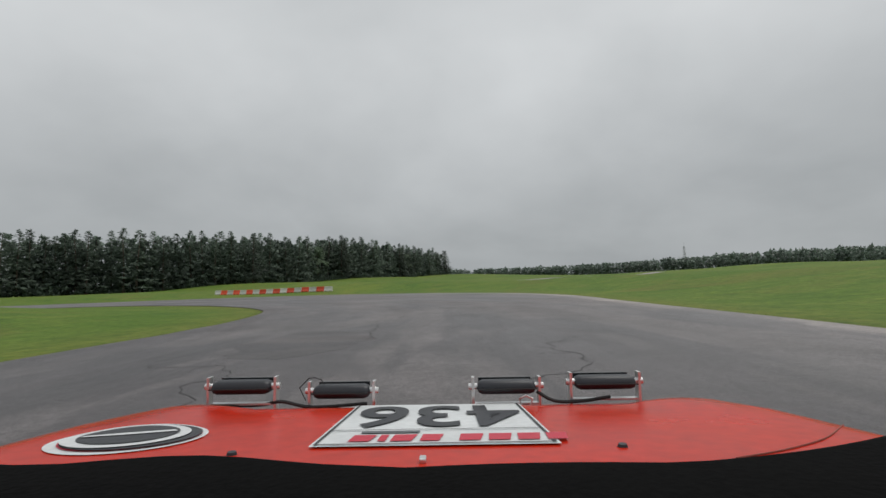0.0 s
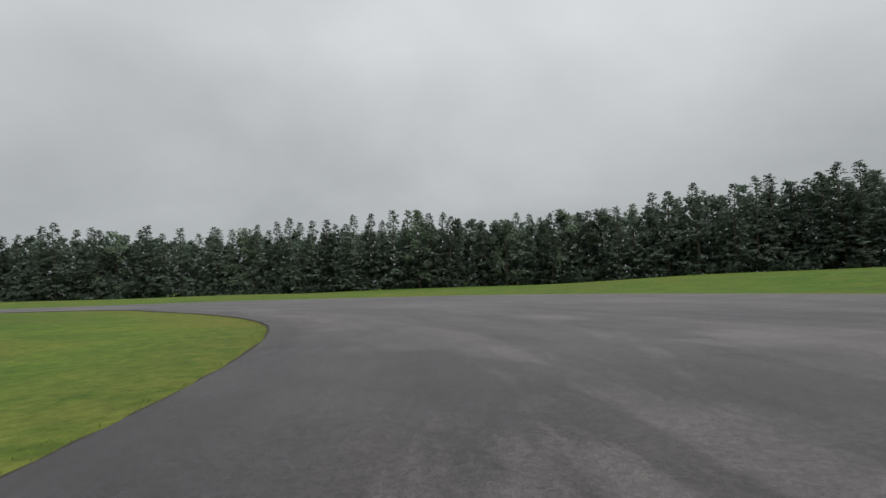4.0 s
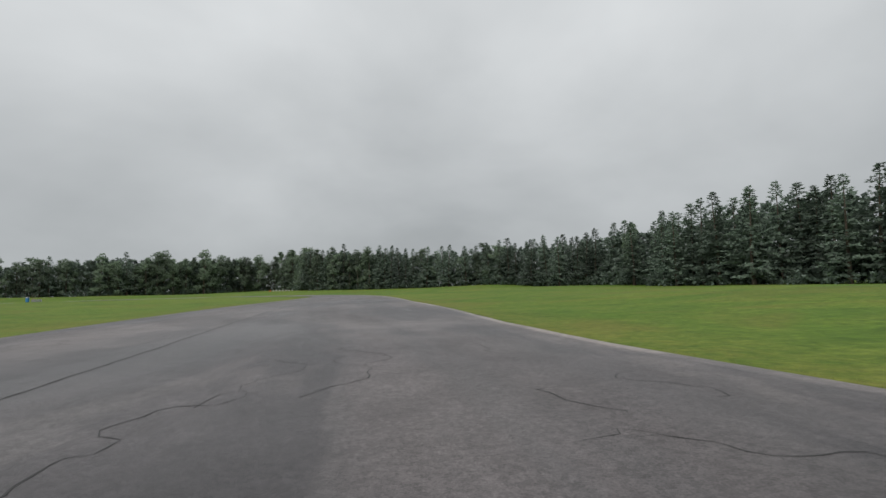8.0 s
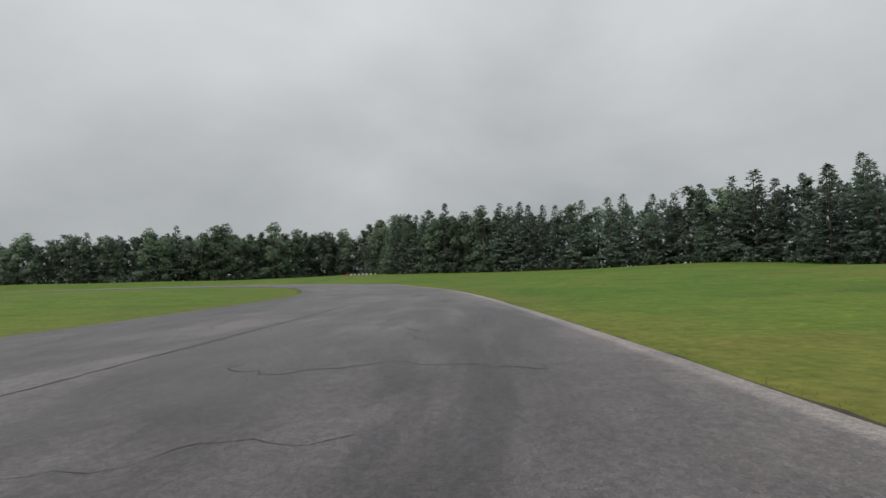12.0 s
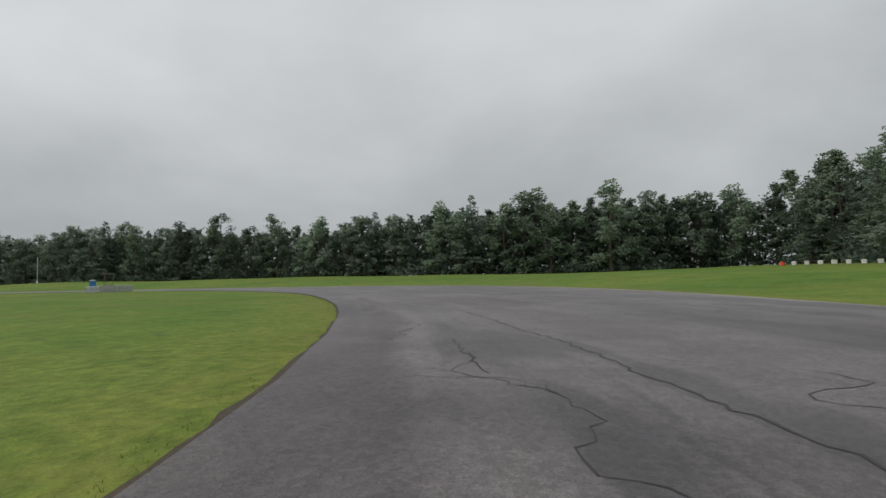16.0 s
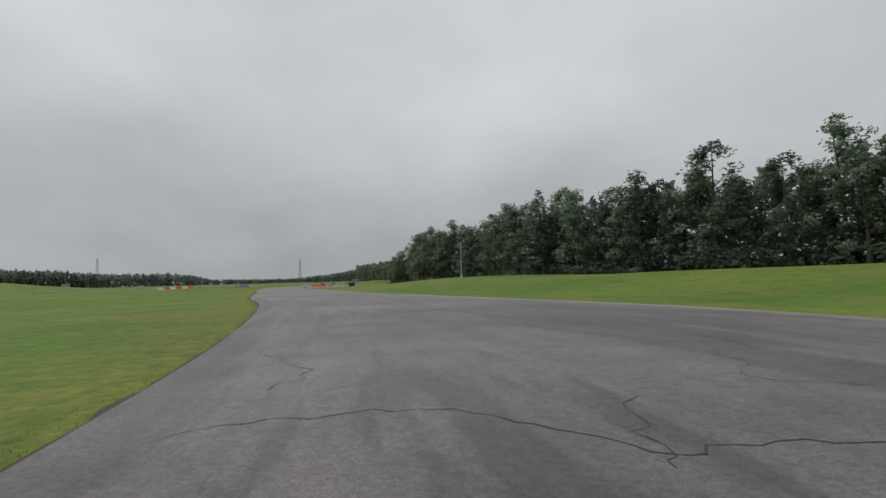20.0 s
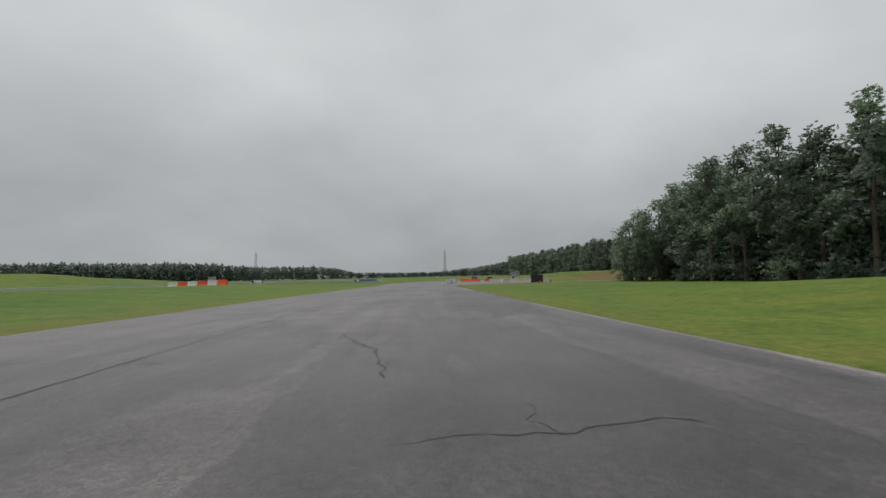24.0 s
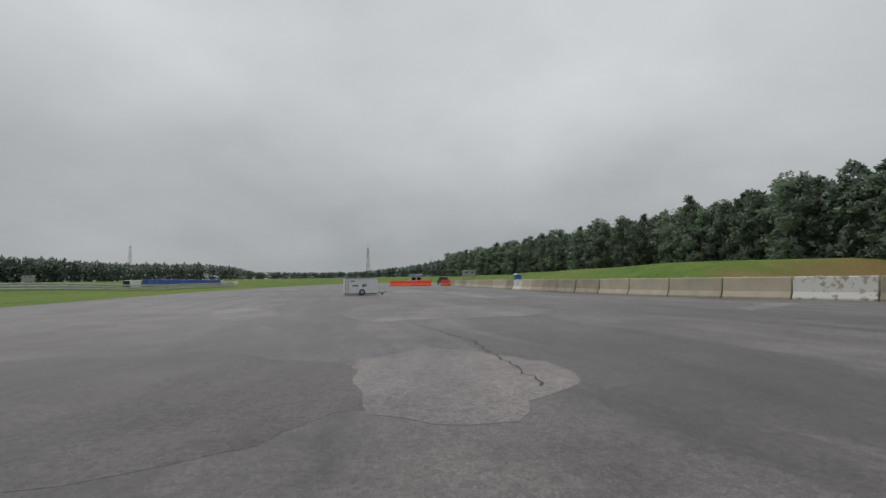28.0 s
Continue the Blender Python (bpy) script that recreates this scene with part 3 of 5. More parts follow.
for rv in ring:
    rv[rim_layer] = 1.0
    rv[inner_layer] = 1.0
f = bm.faces.new(ring)
for lp in f.loops:
    lp[uvl].uv = (along + lp.vert.co.x - 165, -128.5 + 0.33 * (lp.vert.co.x - 165) - lp.vert.co.y)
bmesh.ops.recalc_face_normals(bm, faces=bm.faces)
for f in bm.faces:
    if f.normal.z < 0:
        f.normal_flip()
edge = [e for e in bm.edges if e.is_boundary]
ext = bmesh.ops.extrude_edge_only(bm, edges=edge)
for g in ext["geom"]:
    if isinstance(g, bmesh.types.BMVert):
        g.co.z = -0.12
road = tagged(mesh_object("road", bm, ASPHALT), "worn grey asphalt race track, damp and cracked", "road", kind="structure")


def chain(points, step):
    """Evenly spaced places along straight pieces between the points."""
    p = np.array(points, float)
    run = np.concatenate([[0], np.cumsum(np.linalg.norm(np.diff(p, axis=0), axis=1))])
    s = np.linspace(0, run[-1], max(2, int(run[-1] / step)))
    return np.stack([np.interp(s, run, p[:, 0]), np.interp(s, run, p[:, 1])], 1)


def ribbon(points, width, z, wander=0.12, seed=0, step=0.35, straight=False):
    """A ragged strip that follows the points on the road."""
    line = chain(points, step) if straight else spline([np.array(p, float) for p in points], step)
    rnd = random.Random(seed)
    bmr = bmesh.new()
    last = None
    for i, q in enumerate(line):
        d = line[min(i + 1, len(line) - 1)] - line[max(i - 1, 0)]
        d = d / (np.linalg.norm(d) + 1e-9)
        n = np.array((-d[1], d[0]))
        c = q + n * wander * (0.6 * noise.noise((i * 0.12, seed * 3.1, 0)) + 0.45 * noise.noise((i * 0.55, seed * 5.3, 2)) + 0.42 * rnd.uniform(-1, 1))
        h = width * (0.35 + 0.9 * rnd.random()) / 2
        pair = [bmr.verts.new((*(c + n * h), z)), bmr.verts.new((*(c - n * h), z))]
        if last:
            bmr.faces.new((last[0], last[1], pair[1], pair[0]))
        last = pair
    for f in bmr.faces:
        f.normal_update()
        if f.normal.z < 0:
            f.normal_flip()
    return bmr


def blot(cx, cy, rx, ry, turn, z, seed):
    """A patch of other asphalt: a worn, roughly straight-sided outline with its rim let into the road."""
    rnd_b = random.Random(int(seed * 10) + 3)
    bmr = bmesh.new()
    uv_b = bmr.loops.layers.uv.new("UVMap")
    rim_b = bmr.verts.layers.float.new("rim")
    inner_b = bmr.verts.layers.float.new("inner")
    corners = []
    n = rnd_b.randint(6, 9)
    for k in range(n):
        a = 2 * math.pi * (k + rnd_b.uniform(-0.3, 0.3)) / n
        r = rnd_b.uniform(0.7, 1.15)
        corners.append(Vector((rx * r * math.cos(a), ry * r * math.sin(a))))
    pts = []
    for a, b in zip(corners, corners[1:] + corners[:1]):
        m = max(2, int((b - a).length / 0.25))
        nrm = Vector((-(b - a).y, (b - a).x)).normalized()
        for j in range(m):
            q = a.lerp(b, j / m)
            w = 0.16 * noise.noise((q.x * 0.9, q.y * 0.9, seed)) + 0.06 * noise.noise((q.x * 4, q.y * 4, seed))
            pts.append(q + nrm * w * 2)
    rot = Matrix.Rotation(radians(turn), 2)
    top = []
    for q in pts:
        p = rot @ q
        v = bmr.verts.new((cx + p.x, cy + p.y, z))
        v[rim_b] = 1.0
        v[inner_b] = 1.0
        top.append(v)
    f = bmr.faces.new(top)
    f.normal_update()
    if f.normal.z < 0:
        f.normal_flip()
    for lp in f.loops:
        lp[uv_b].uv = (lp.vert.co.x, lp.vert.co.y)
    for e in bmesh.ops.extrude_edge_only(bmr, edges=[e for e in bmr.edges if e.is_boundary])["geom"]:
        if isinstance(e, bmesh.types.BMVert):
            e.co.z = -0.01
    return bmr


# ---- trees ----
def trunk_mesh(h, r, lean, rnd, top=0.97):
    b = bmesh.new()
    rings, n = 7, 8
    prev = None
    for i in range(rings + 1):
        u = i / rings
        c = Vector((lean[0] * u * u + 0.10 * math.sin(u * 5 + lean[1]), lean[1] * u * u, h * top * u - 0.4 * (i == 0)))
        rad = r * (1 - 0.88 * u) * (1.35 if i == 0 else 1)
        ring_v = [b.verts.new(c + Vector((rad * math.cos(2 * math.pi * k / n), rad * math.sin(2 * math.pi * k / n), 0))) for k in range(n)]
        if prev:
            for k in range(n):
                b.faces.new((prev[k], prev[(k + 1) % n], ring_v[(k + 1) % n], ring_v[k]))
        prev = ring_v
    b.faces.new(prev)
    return b


def tris_mesh(name, pts, mat, axes=None, lift=0.8):
    """Loose triangles, three points each, as one mesh. axes: for every triangle the middle of its crown, from which its leaves turn outwards."""
    tri = np.asarray(pts, float).reshape(-1, 3, 3)
    out = None
    if axes is not None:
        out = tri.mean(1) - axes
        out /= np.linalg.norm(out, axis=1)[:, None] + 1e-9
        flat = np.cross(tri[:, 1] - tri[:, 0], tri[:, 2] - tri[:, 0])
        flat /= np.linalg.norm(flat, axis=1)[:, None] + 1e-9
        back = (flat * out).sum(1) < 0
        tri[back] = tri[back][:, ::-1]
        flat[back] *= -1
        out = out * 0.75 + flat * 0.55 + np.array((0, 0, lift * 0.6))
        out /= np.linalg.norm(out, axis=1)[:, None]
    pts = tri.reshape(-1, 3)
    m = bpy.data.meshes.new(name)
    m.from_pydata(pts.tolist(), [], np.arange(len(pts)).reshape(-1, 3).tolist(), shade_flat=out is None)
    if out is not None:
        m.normals_split_custom_set(np.repeat(out, 3, 0).tolist())
    m.materials.append(mat)
    return m


def sprays(centres, size, per, rng, droop=0.0, narrow=0.38):
    """Tufts of leaf-like triangles round the centres."""
    n = len(centres)
    c = np.repeat(centres, per, 0)
    d = rng.normal(size=(n * per, 3))
    d[:, 2] = d[:, 2] * 0.7 - droop
    d /= np.linalg.norm(d, axis=1)[:, None]
    side = np.cross(d, rng.normal(size=(n * per, 3)))
    side /= np.linalg.norm(side, axis=1)[:, None] + 1e-9
    ln = (size * rng.uniform(0.6, 1.3, n * per))[:, None]
    base = c + d * ln * rng.uniform(-0.15, 0.5, n * per)[:, None]
    return np.stack([base - side * ln * narrow, base + side * ln * narrow, base + d * ln], 1).reshape(-1, 3)


def pine_centres(h, rng, spread=3.0, low=0.12, branches=6, gap=0.62, lean=(0, 0)):
    out = []
    z = h * low
    while z < h * 1.0:
        u = (z - h * low) / (h * (1 - low))
        rad = spread * 1.06 * (1 - u) ** 0.95 * (0.65 + 0.35 * min(1, u * 5)) + 0.28
        for k in range(branches):
            a = rng.uniform(0, 6.283)
            rr = rad * rng.uniform(0.55, 1.12)
            m = max(1, int(rr / 0.55))
            for j in range(m):
                q = (j + 0.8) / m * rr
                w = z / h
                out.append((lean[0] * w * w + q * math.cos(a), lean[1] * w * w + q * math.sin(a), z + 0.18 * q - 0.07 * q * q + rng.uniform(-0.2, 0.2)))
        z += gap * (1.1 - 0.62 * u)
    return np.array(out)


def make_pine(seed, h):
    rng, rnd = np.random.default_rng(seed), random.Random(seed)
    lean = (rnd.uniform(-0.5, 0.5), rnd.uniform(-0.5, 0.5))
    t = thing("pine_tree", "tall dark green pine with a straight trunk at the wood's edge", "tree", "pines along the wood edge")
    part("trunk", trunk_mesh(h, 0.19, lean, rnd), BARK, t)
    c = pine_centres(h, rng, rnd.uniform(2.5, 3.2), rnd.uniform(0.03, 0.09), lean=lean)
    leaves = sprays(c, np.repeat(0.45 - 0.20 * c[:, 2] / h, 5), 5, rng, 0.0, 0.40)
    mid = leaves.reshape(-1, 3, 3).mean(1) * np.array((0.0, 0.0, 0.9)) - np.array((0, 0, 1.0))
    ob = new("crown", tris_mesh("crown", leaves, NEEDLE, mid))
    ob.parent = t
    return t


def broad_blobs(h, rng, spread, low, masses):
    """Centres and radii of the leaf masses of a broad-leaved crown."""
    out = []
    for k in range(masses):
        u = low + (1 - low) * ((k + rng.uniform(0, 1)) / masses) ** 0.9
        env = spread * math.sin(math.pi * min(1, 0.18 + 0.80 * (u - low) / (1 - low))) ** 0.7
        a, q = rng.uniform(0, 6.283), env * math.sqrt(rng.uniform(0.1, 1))
        out.append((q * math.cos(a), q * math.sin(a), h * u * 0.95, rng.uniform(0.7, 1.45)))
    return np.array(out)


def make_broadleaf(seed, h, spread, low, leaves=40, per=4, size=0.31, masses=34):
    rng, rnd = np.random.default_rng(seed), random.Random(seed)
    lean = (rnd.uniform(-0.6, 0.6), rnd.uniform(-0.6, 0.6))
    t = thing("broadleaf_tree", "green broad-leaved tree with a ragged open crown at the wood's edge", "tree", "broad-leaved trees along the wood edge")
    part("trunk", trunk_mesh(h, 0.24, lean, rnd, 0.9), BARK, t)
    blobs = broad_blobs(h, rng, spread, low, masses)
    for x, y, z, r in blobs[4::masses // 6]:
        z0 = max(h * 0.15, z - 2.6)
        w = z0 / h
        part("limb", tube((lean[0] * w * w, lean[1] * w * w, z0), (x, y, z), 0.07, 0.02, 5), BARK, t)
    c = []
    for x, y, z, r in blobs:
        d = rng.normal(size=(leaves, 3))
        d /= np.linalg.norm(d, axis=1)[:, None]
        c.append(np.array((x, y, z)) + d * r * rng.uniform(0.35, 1.08, leaves)[:, None] * np.array((1, 1, 0.92)))
    own = np.repeat(blobs[:, :3] * np.array((0.6, 0.6, 0.97)) - np.array((0, 0, 0.3)), leaves * per, 0)
    ob = new("crown", tris_mesh("crown", sprays(np.concatenate(c), size, per, rng, 0.0, 0.46), LEAF, own))
    ob.parent = t
    return t


PINE_H = [18.5, 19.5, 17.0, 20.5, 18.0, 19.0]
BROAD_H = [17.5, 20.0, 15.5, 21.5, 16.5]
PINES = [make_pine(11 + k, h) for k, h in enumerate(PINE_H)]
BROADS = [make_broadleaf(31 + k, h, s, lo) for k, (h, s, lo) in enumerate(((17.5, 3.4, 0.03), (20.0, 3.0, 0.06), (15.5, 3.8, 0.02), (21.5, 2.8, 0.08), (16.5, 3.2, 0.02)))]
NEAR_BROADS = [make_broadleaf(51 + k, h, s, lo, 40, 5, 0.225, 42) for k, (h, s, lo) in enumerate(((17.5, 3.4, 0.02), (20.0, 3.1, 0.04), (15.5, 3.8, 0.02), (19.0, 2.9, 0.05)))]
rnd = random.Random(5)
EDGE_LINE = spline([w[:2] for w in WOOD_EDGE], 1.0)
FAR_LINE = spline([w[:2] for w in WOOD_FAR], 1.0)


def stations(line, gap, rr):
    out, need, acc = [], gap, 0.0
    for a, b in zip(line, line[1:]):
        acc += float(np.linalg.norm(b - a))
        if acc >= need:
            d = (b - a) / np.linalg.norm(b - a)
            out.append((a, d, acc))
            need = acc + gap * rr.uniform(0.7, 1.3)
    return out


used = set()
GROWN = {p.name: h for p, h in zip(PINES + BROADS + NEAR_BROADS, PINE_H + BROAD_H + [17.5, 20.0, 15.5, 19.0])}


def plant(proto, x, y, height, squash=1.0):
    s = height / GROWN[proto.name]
    m = Matrix.Translation((x, y, ground_z(x, y) - 0.05)) @ Matrix.Rotation(rnd.uniform(0, 6.28), 4, "Z")
    if proto.name not in used:
        used.add(proto.name)
        proto.matrix_world = m @ Matrix.Diagonal((s * squash, s * squash, s, 1))
        return proto
    ob = copy_thing(proto, m)
    ob.scale = (s * squash, s * squash, s)
    return ob


TALL_AT = tuple(k / 35 for k in range(36))
TALL_M = (14.2, 16.8, 18.3, 19.4, 19.6, 19.4, 19.3, 20.1, 19.0, 18.2, 18.4, 18.4, 17.6, 17.8, 16.7, 16.3, 15.6, 15.5, 15.0, 15.3, 15.7, 17.9, 18.1, 19.2, 19.4, 19.0, 19.4, 18.7, 15.9, 15.8, 17.1, 16.5, 16.8, 18.2, 17.9, 15.8)


def tall(u):
    """How tall the wood grows along its edge, in metres."""
    return float(np.interp(u, TALL_AT, TALL_M))


total = stations(EDGE_LINE, 2.7, random.Random(8))
length = total[-1][2]
for a, d, acc in total:
    u = acc / length
    off = rnd.uniform(-0.8, 4.8)
    share = 0.06 if u < 0.50 else 0.06 + 0.84 * min(1, (u - 0.50) / 0.22)
    big = tall(u) * (1.0 if u < 0.28 else 1.06)
    p = a + np.array((d[1], -d[0])) * off
    if rnd.random() < share:
        close = p[0] > 45 and p[1] < -150
        grown = rnd.uniform(0.80, 1.10) if rnd.random() < 0.75 else rnd.uniform(1.08, 1.24)
        plant(rnd.choice(NEAR_BROADS if close else BROADS), p[0], p[1], big * grown * (1.0 if close else 0.945), rnd.uniform(1.15, 1.5))
    else:
        plant(rnd.choice(PINES), p[0], p[1], big * rnd.uniform(0.95, 1.12), rnd.uniform(1.65, 2.05))
for x, y, h in ((189.6, -174.2, 12.5), (192.6, -176.8, 15.0), (186.4, -176.5, 13.5), (190.0, -180.0, 16.5), (202.2, -188.4, 20.5), (196.5, -186.0, 18.5), (188.3, -192.3, 23.0), (181.0, -194.0, 21.0), (175.0, -200.0, 22.0), (206.5, -191.5, 16.5), (193.0, -195.5, 21.0), (199.5, -183.5, 14.5), (187.2, -172.8, 7.0), (191.0, -173.2, 8.0), (194.5, -175.8, 9.0), (185.0, -175.2, 8.5), (198.0, -179.5, 9.5)):
    plant(rnd.choice(NEAR_BROADS), x, y, h, 1.35 if h > 10 else 2.0)
for a, d, acc in stations(FAR_LINE, 4.2, random.Random(9)):
    off = rnd.uniform(0, 4)
    p = a + np.array((d[1], -d[0])) * off
    plant(rnd.choice(BROADS), p[0], p[1], rnd.uniform(0.82, 1.12) * float(np.interp(acc, (0, 60, 140, 240, 420), (14.0, 15.5, 17.0, 18.5, 20.5))), 1.4)


def wood(name, label, sites, mat, size, per, seed, count, wide):
    """Many trees too deep in the wood or too far off to count, as one mesh."""
    rng = np.random.default_rng(seed)
    shapes = []
    for k in range(7):
        u = rng.uniform(0.0, 1.0, count) ** 0.85
        reach = wide * rng.uniform(0.85, 1.15) * np.minimum(1.0, (1.02 - u) * (2.2 if k % 2 else 3.4)) ** 0.7
        a, q = rng.uniform(0, 6.283, count), reach * np.sqrt(rng.uniform(0.0, 1.0, count))
        c = np.stack([q * np.cos(a), q * np.sin(a), 17.5 * u], 1)
        shapes.append(sprays(c, size, per, rng, 0.0, 0.5))
    zs = terrain([s[0] for s in sites], [s[1] for s in sites])
    out, mids = [], []
    for (x, y, s), z in zip(sites, zs):
        a = rng.uniform(0, 6.283)
        q = shapes[rng.integers(7)] * np.array((max(s, 0.8), max(s, 0.8), s))
        out.append(np.stack([q[:, 0] * math.cos(a) - q[:, 1] * math.sin(a) + x, q[:, 0] * math.sin(a) + q[:, 1] * math.cos(a) + y, q[:, 2] + z], 1))
        mids.append(out[-1].reshape(-1, 3, 3).mean(1) * np.array((0, 0, 0.92)) + np.array((x, y, z * 0.08)))
    return tagged(new(name, tris_mesh(name, np.concatenate(out), mat, np.concatenate(mids))), label, "woods", kind="stuff")


rng = np.random.default_rng(3)
sites = []
for row, gap in ((4.5, 3.0), (10, 4.2), (17, 5.0), (26, 5.5)):
    for a, d, acc in stations(EDGE_LINE, gap, random.Random(int(row * 7))):
        p = a + np.array((d[1], -d[0])) * (row + rnd.uniform(-1.5, 1.5))
        sites.append((p[0], p[1], rnd.uniform(0.86, 1.03) * (tall(acc / length) if acc / length < 0.955 else 9.0 + 0.55 * min(row, 18)) / 18.0))
wood("wood_interior", "dense dark mixed woods behind the front trees", sites, FAR_LEAF, 1.0, 4, 21, 100, 3.5)
sites = []
for row, gap in ((5, 4.6), (11, 4.6), (19, 5)):
    for a, d, acc in stations(FAR_LINE, gap, random.Random(int(row * 9))):
        if acc < row * 1.4:
            continue
        p = a + np.array((d[1], -d[0])) * (row + rnd.uniform(-2, 2))
        sites.append((p[0], p[1], rnd.uniform(0.80, 1.0) * float(np.interp(acc, (0, 60, 140, 240, 420), (14.0, 15.5, 17.0, 18.5, 20.5))) / 17.5))
wood("wood_beyond_bank", "dense green woods behind the grass bank", sites, FAR_LEAF, 1.1, 4, 22, 200, 4.2)
sites = []
CREST_AT = (-75, -30, -5, -1, 2.3, 5, 10, 16.5, 18.3, 20.5, 29.5, 32.8, 35.5, 38.5, 55, 70, 80, 90, 100, 108, 136)
CREST_M = (14.8, 16.0, 19.5, 15.5, 13.0, 11.5, 11.0, 12.0, 17.0, 19.8, 20.5, 22.3, 24.8, 26.0, 26.0, 17.5, 15.5, 13.8, 12.6, 13.0, 15.0)
for k in range(2600):
    a = radians(-75 + 211 * (k / 2600) + rnd.uniform(-0.5, 0.5))
    r = 500 + 60 * math.sin(a * 3) + 40 * math.sin(a * 7 + 1) + rnd.choice((0, 12, 26)) + rnd.uniform(-5, 5)
    x, y = 150 + r * math.cos(a), -50 + r * math.sin(a)
    crest = float(np.interp(math.degrees(a), CREST_AT, CREST_M)) * (1 + 0.05 * noise.noise((math.degrees(a) * 0.25, 4.0, 0)))
    sites.append((x, y, rnd.uniform(0.92, 1.03) * max(5.5, crest - ground_z(x, y)) / 17.2))
wood("distant_woods", "distant hazy line of woods beyond the fields", sites, FAR_LEAF, 2.0, 2, 23, 38, 4.8)
# undergrowth at the foot of the wood
c = []
for a, d, acc in stations(EDGE_LINE, 0.8, random.Random(77)):
    p = a + np.array((d[1], -d[0])) * rnd.choice((rnd.uniform(-2.0, 1.5), rnd.uniform(3, 8)))
    h = rnd.uniform(1.0, 5.0)
    k = int(6 + h * 5)
    q = rng.normal(size=(k, 3)) * np.array((0.8, 0.8, 0.4))
    q[:, 2] = np.abs(q[:, 2]) * h
    c.append(q + np.array((p[0], p[1], ground_z(p[0], p[1]) + 0.2)))
tagged(new("undergrowth", tris_mesh("undergrowth", sprays(np.concatenate(c), 0.6, 4, rng, -0.2, 0.45), FAR_LEAF)), "leafy undergrowth at the foot of the woods", "bushes", kind="stuff")


# ---- grass along the edges of the road ----
def blades(lines, per_metre, reach, tall, seed):
    rg = np.random.default_rng(seed)
    pts = []
    for line, sign in lines:
        for a, b in zip(line, line[1:]):
            d = b - a
            ln = np.linalg.norm(d)
            if ln < 1e-6:
                continue
            d = d / ln
            n = np.array((-d[1], d[0])) * sign
            k = int(ln * per_metre)
            s = rg.uniform(0, ln, k)
            o = rg.uniform(0, 1, k) ** 1.7 * reach - 0.10
            c = a + d * s[:, None] + n * o[:, None]
            z = np.where(o < 4, -0.035, 0.0)
            h = tall * rg.uniform(0.5, 1.3, k)
            ang = rg.uniform(0, 6.283, k)
            wv = np.stack([np.cos(ang), np.sin(ang)], 1) * (0.14 * h)[:, None]
            tip = c + rg.normal(size=(k, 2)) * 0.35 * h[:, None]
            pts.append(np.stack([np.column_stack([c - wv, z - 0.01]), np.column_stack([c + wv, z - 0.01]), np.column_stack([tip, z + h])], 1).reshape(-1, 3))
    return np.concatenate(pts)


left_edge, right_edge = STRIP[:, :2], STRIP[:, 2:]
island_edge, apron_left_edge = spline(APRON_ISLAND[:10], 1.5), spline(APRON_LEFT[:4], 2.0)
edge_lines = [(left_edge, 1), (right_edge, -1), (island_edge, -1), (apron_left_edge, 1)]
tagged(new("edge_grass", tris_mesh("edge_grass", blades(edge_lines, 100, 0.5, 0.032, 4), BLADE)), "ragged tufts of grass overhanging the asphalt edge", "grass", kind="stuff")


# ---- safety barriers ----
def water_barrier(mat, label, group):
    t = thing("water_barrier", label, "barrier", group)
    b = profile_bar([(-0.28, 0), (0.28, 0), (0.28, 0.16), (0.13, 0.42), (0.10, 0.84), (-0.10, 0.84), (-0.13, 0.42), (-0.28, 0.16)], -0.88, 0.88)
    bmesh.ops.bevel(b, geom=list(b.edges), offset=0.02, segments=1, affect="EDGES")
    part("body", b, mat, t)
    for y in (-0.45, 0.45):
        part("fork_slot", box(-0.285, y - 0.14, 0.03, 0.285, y + 0.14, 0.11), BLACK_RUBBER, t)
    part("fill_cap", tube((0, 0.3, 0.83), (0, 0.3, 0.87), 0.06), BLACK_RUBBER, t)
    part("joint_lug", tube((0, 0.91, 0.1), (0, 0.91, 0.78), 0.05, None, 8), mat, t)
    return t


wb_white = water_barrier(PLASTIC_WHITE, "dirty white plastic water-filled barrier on the grass", "red and white barriers")
wb_orange = water_barrier(PLASTIC_ORANGE, "orange plastic water-filled barrier on the grass", "red and white barriers")
first = {"w": True, "o": True}


def lay_barriers(a, b, n, start, size=1.0):
    for k in range(n):
        u = (k + 0.5) / n
        x, y = a[0] + (b[0] - a[0]) * u, a[1] + (b[1] - a[1]) * u
        key = "w" if (k + start) % 2 == 0 else "o"
        src = wb_white if key == "w" else wb_orange
        m = pose(x, y, ground_z(x, y) - 0.03, 0, 0, bearing(a, b) - 90 + rnd.uniform(-2, 2))
        if first[key]:
            first[key], made = False, src
            src.matrix_world = m
        else:
            made = copy_thing(src, m)
        made.scale = (size, size, size * 1.12)


lay_barriers((-53.5, 94.6), (-26.0, 84.0), 17, 0, 0.94)
lay_barriers((154.3, -95.9), (154.8, -107.2), 6, 0)
lay_barriers((163, -91), (167, -92.5), 2, 0)


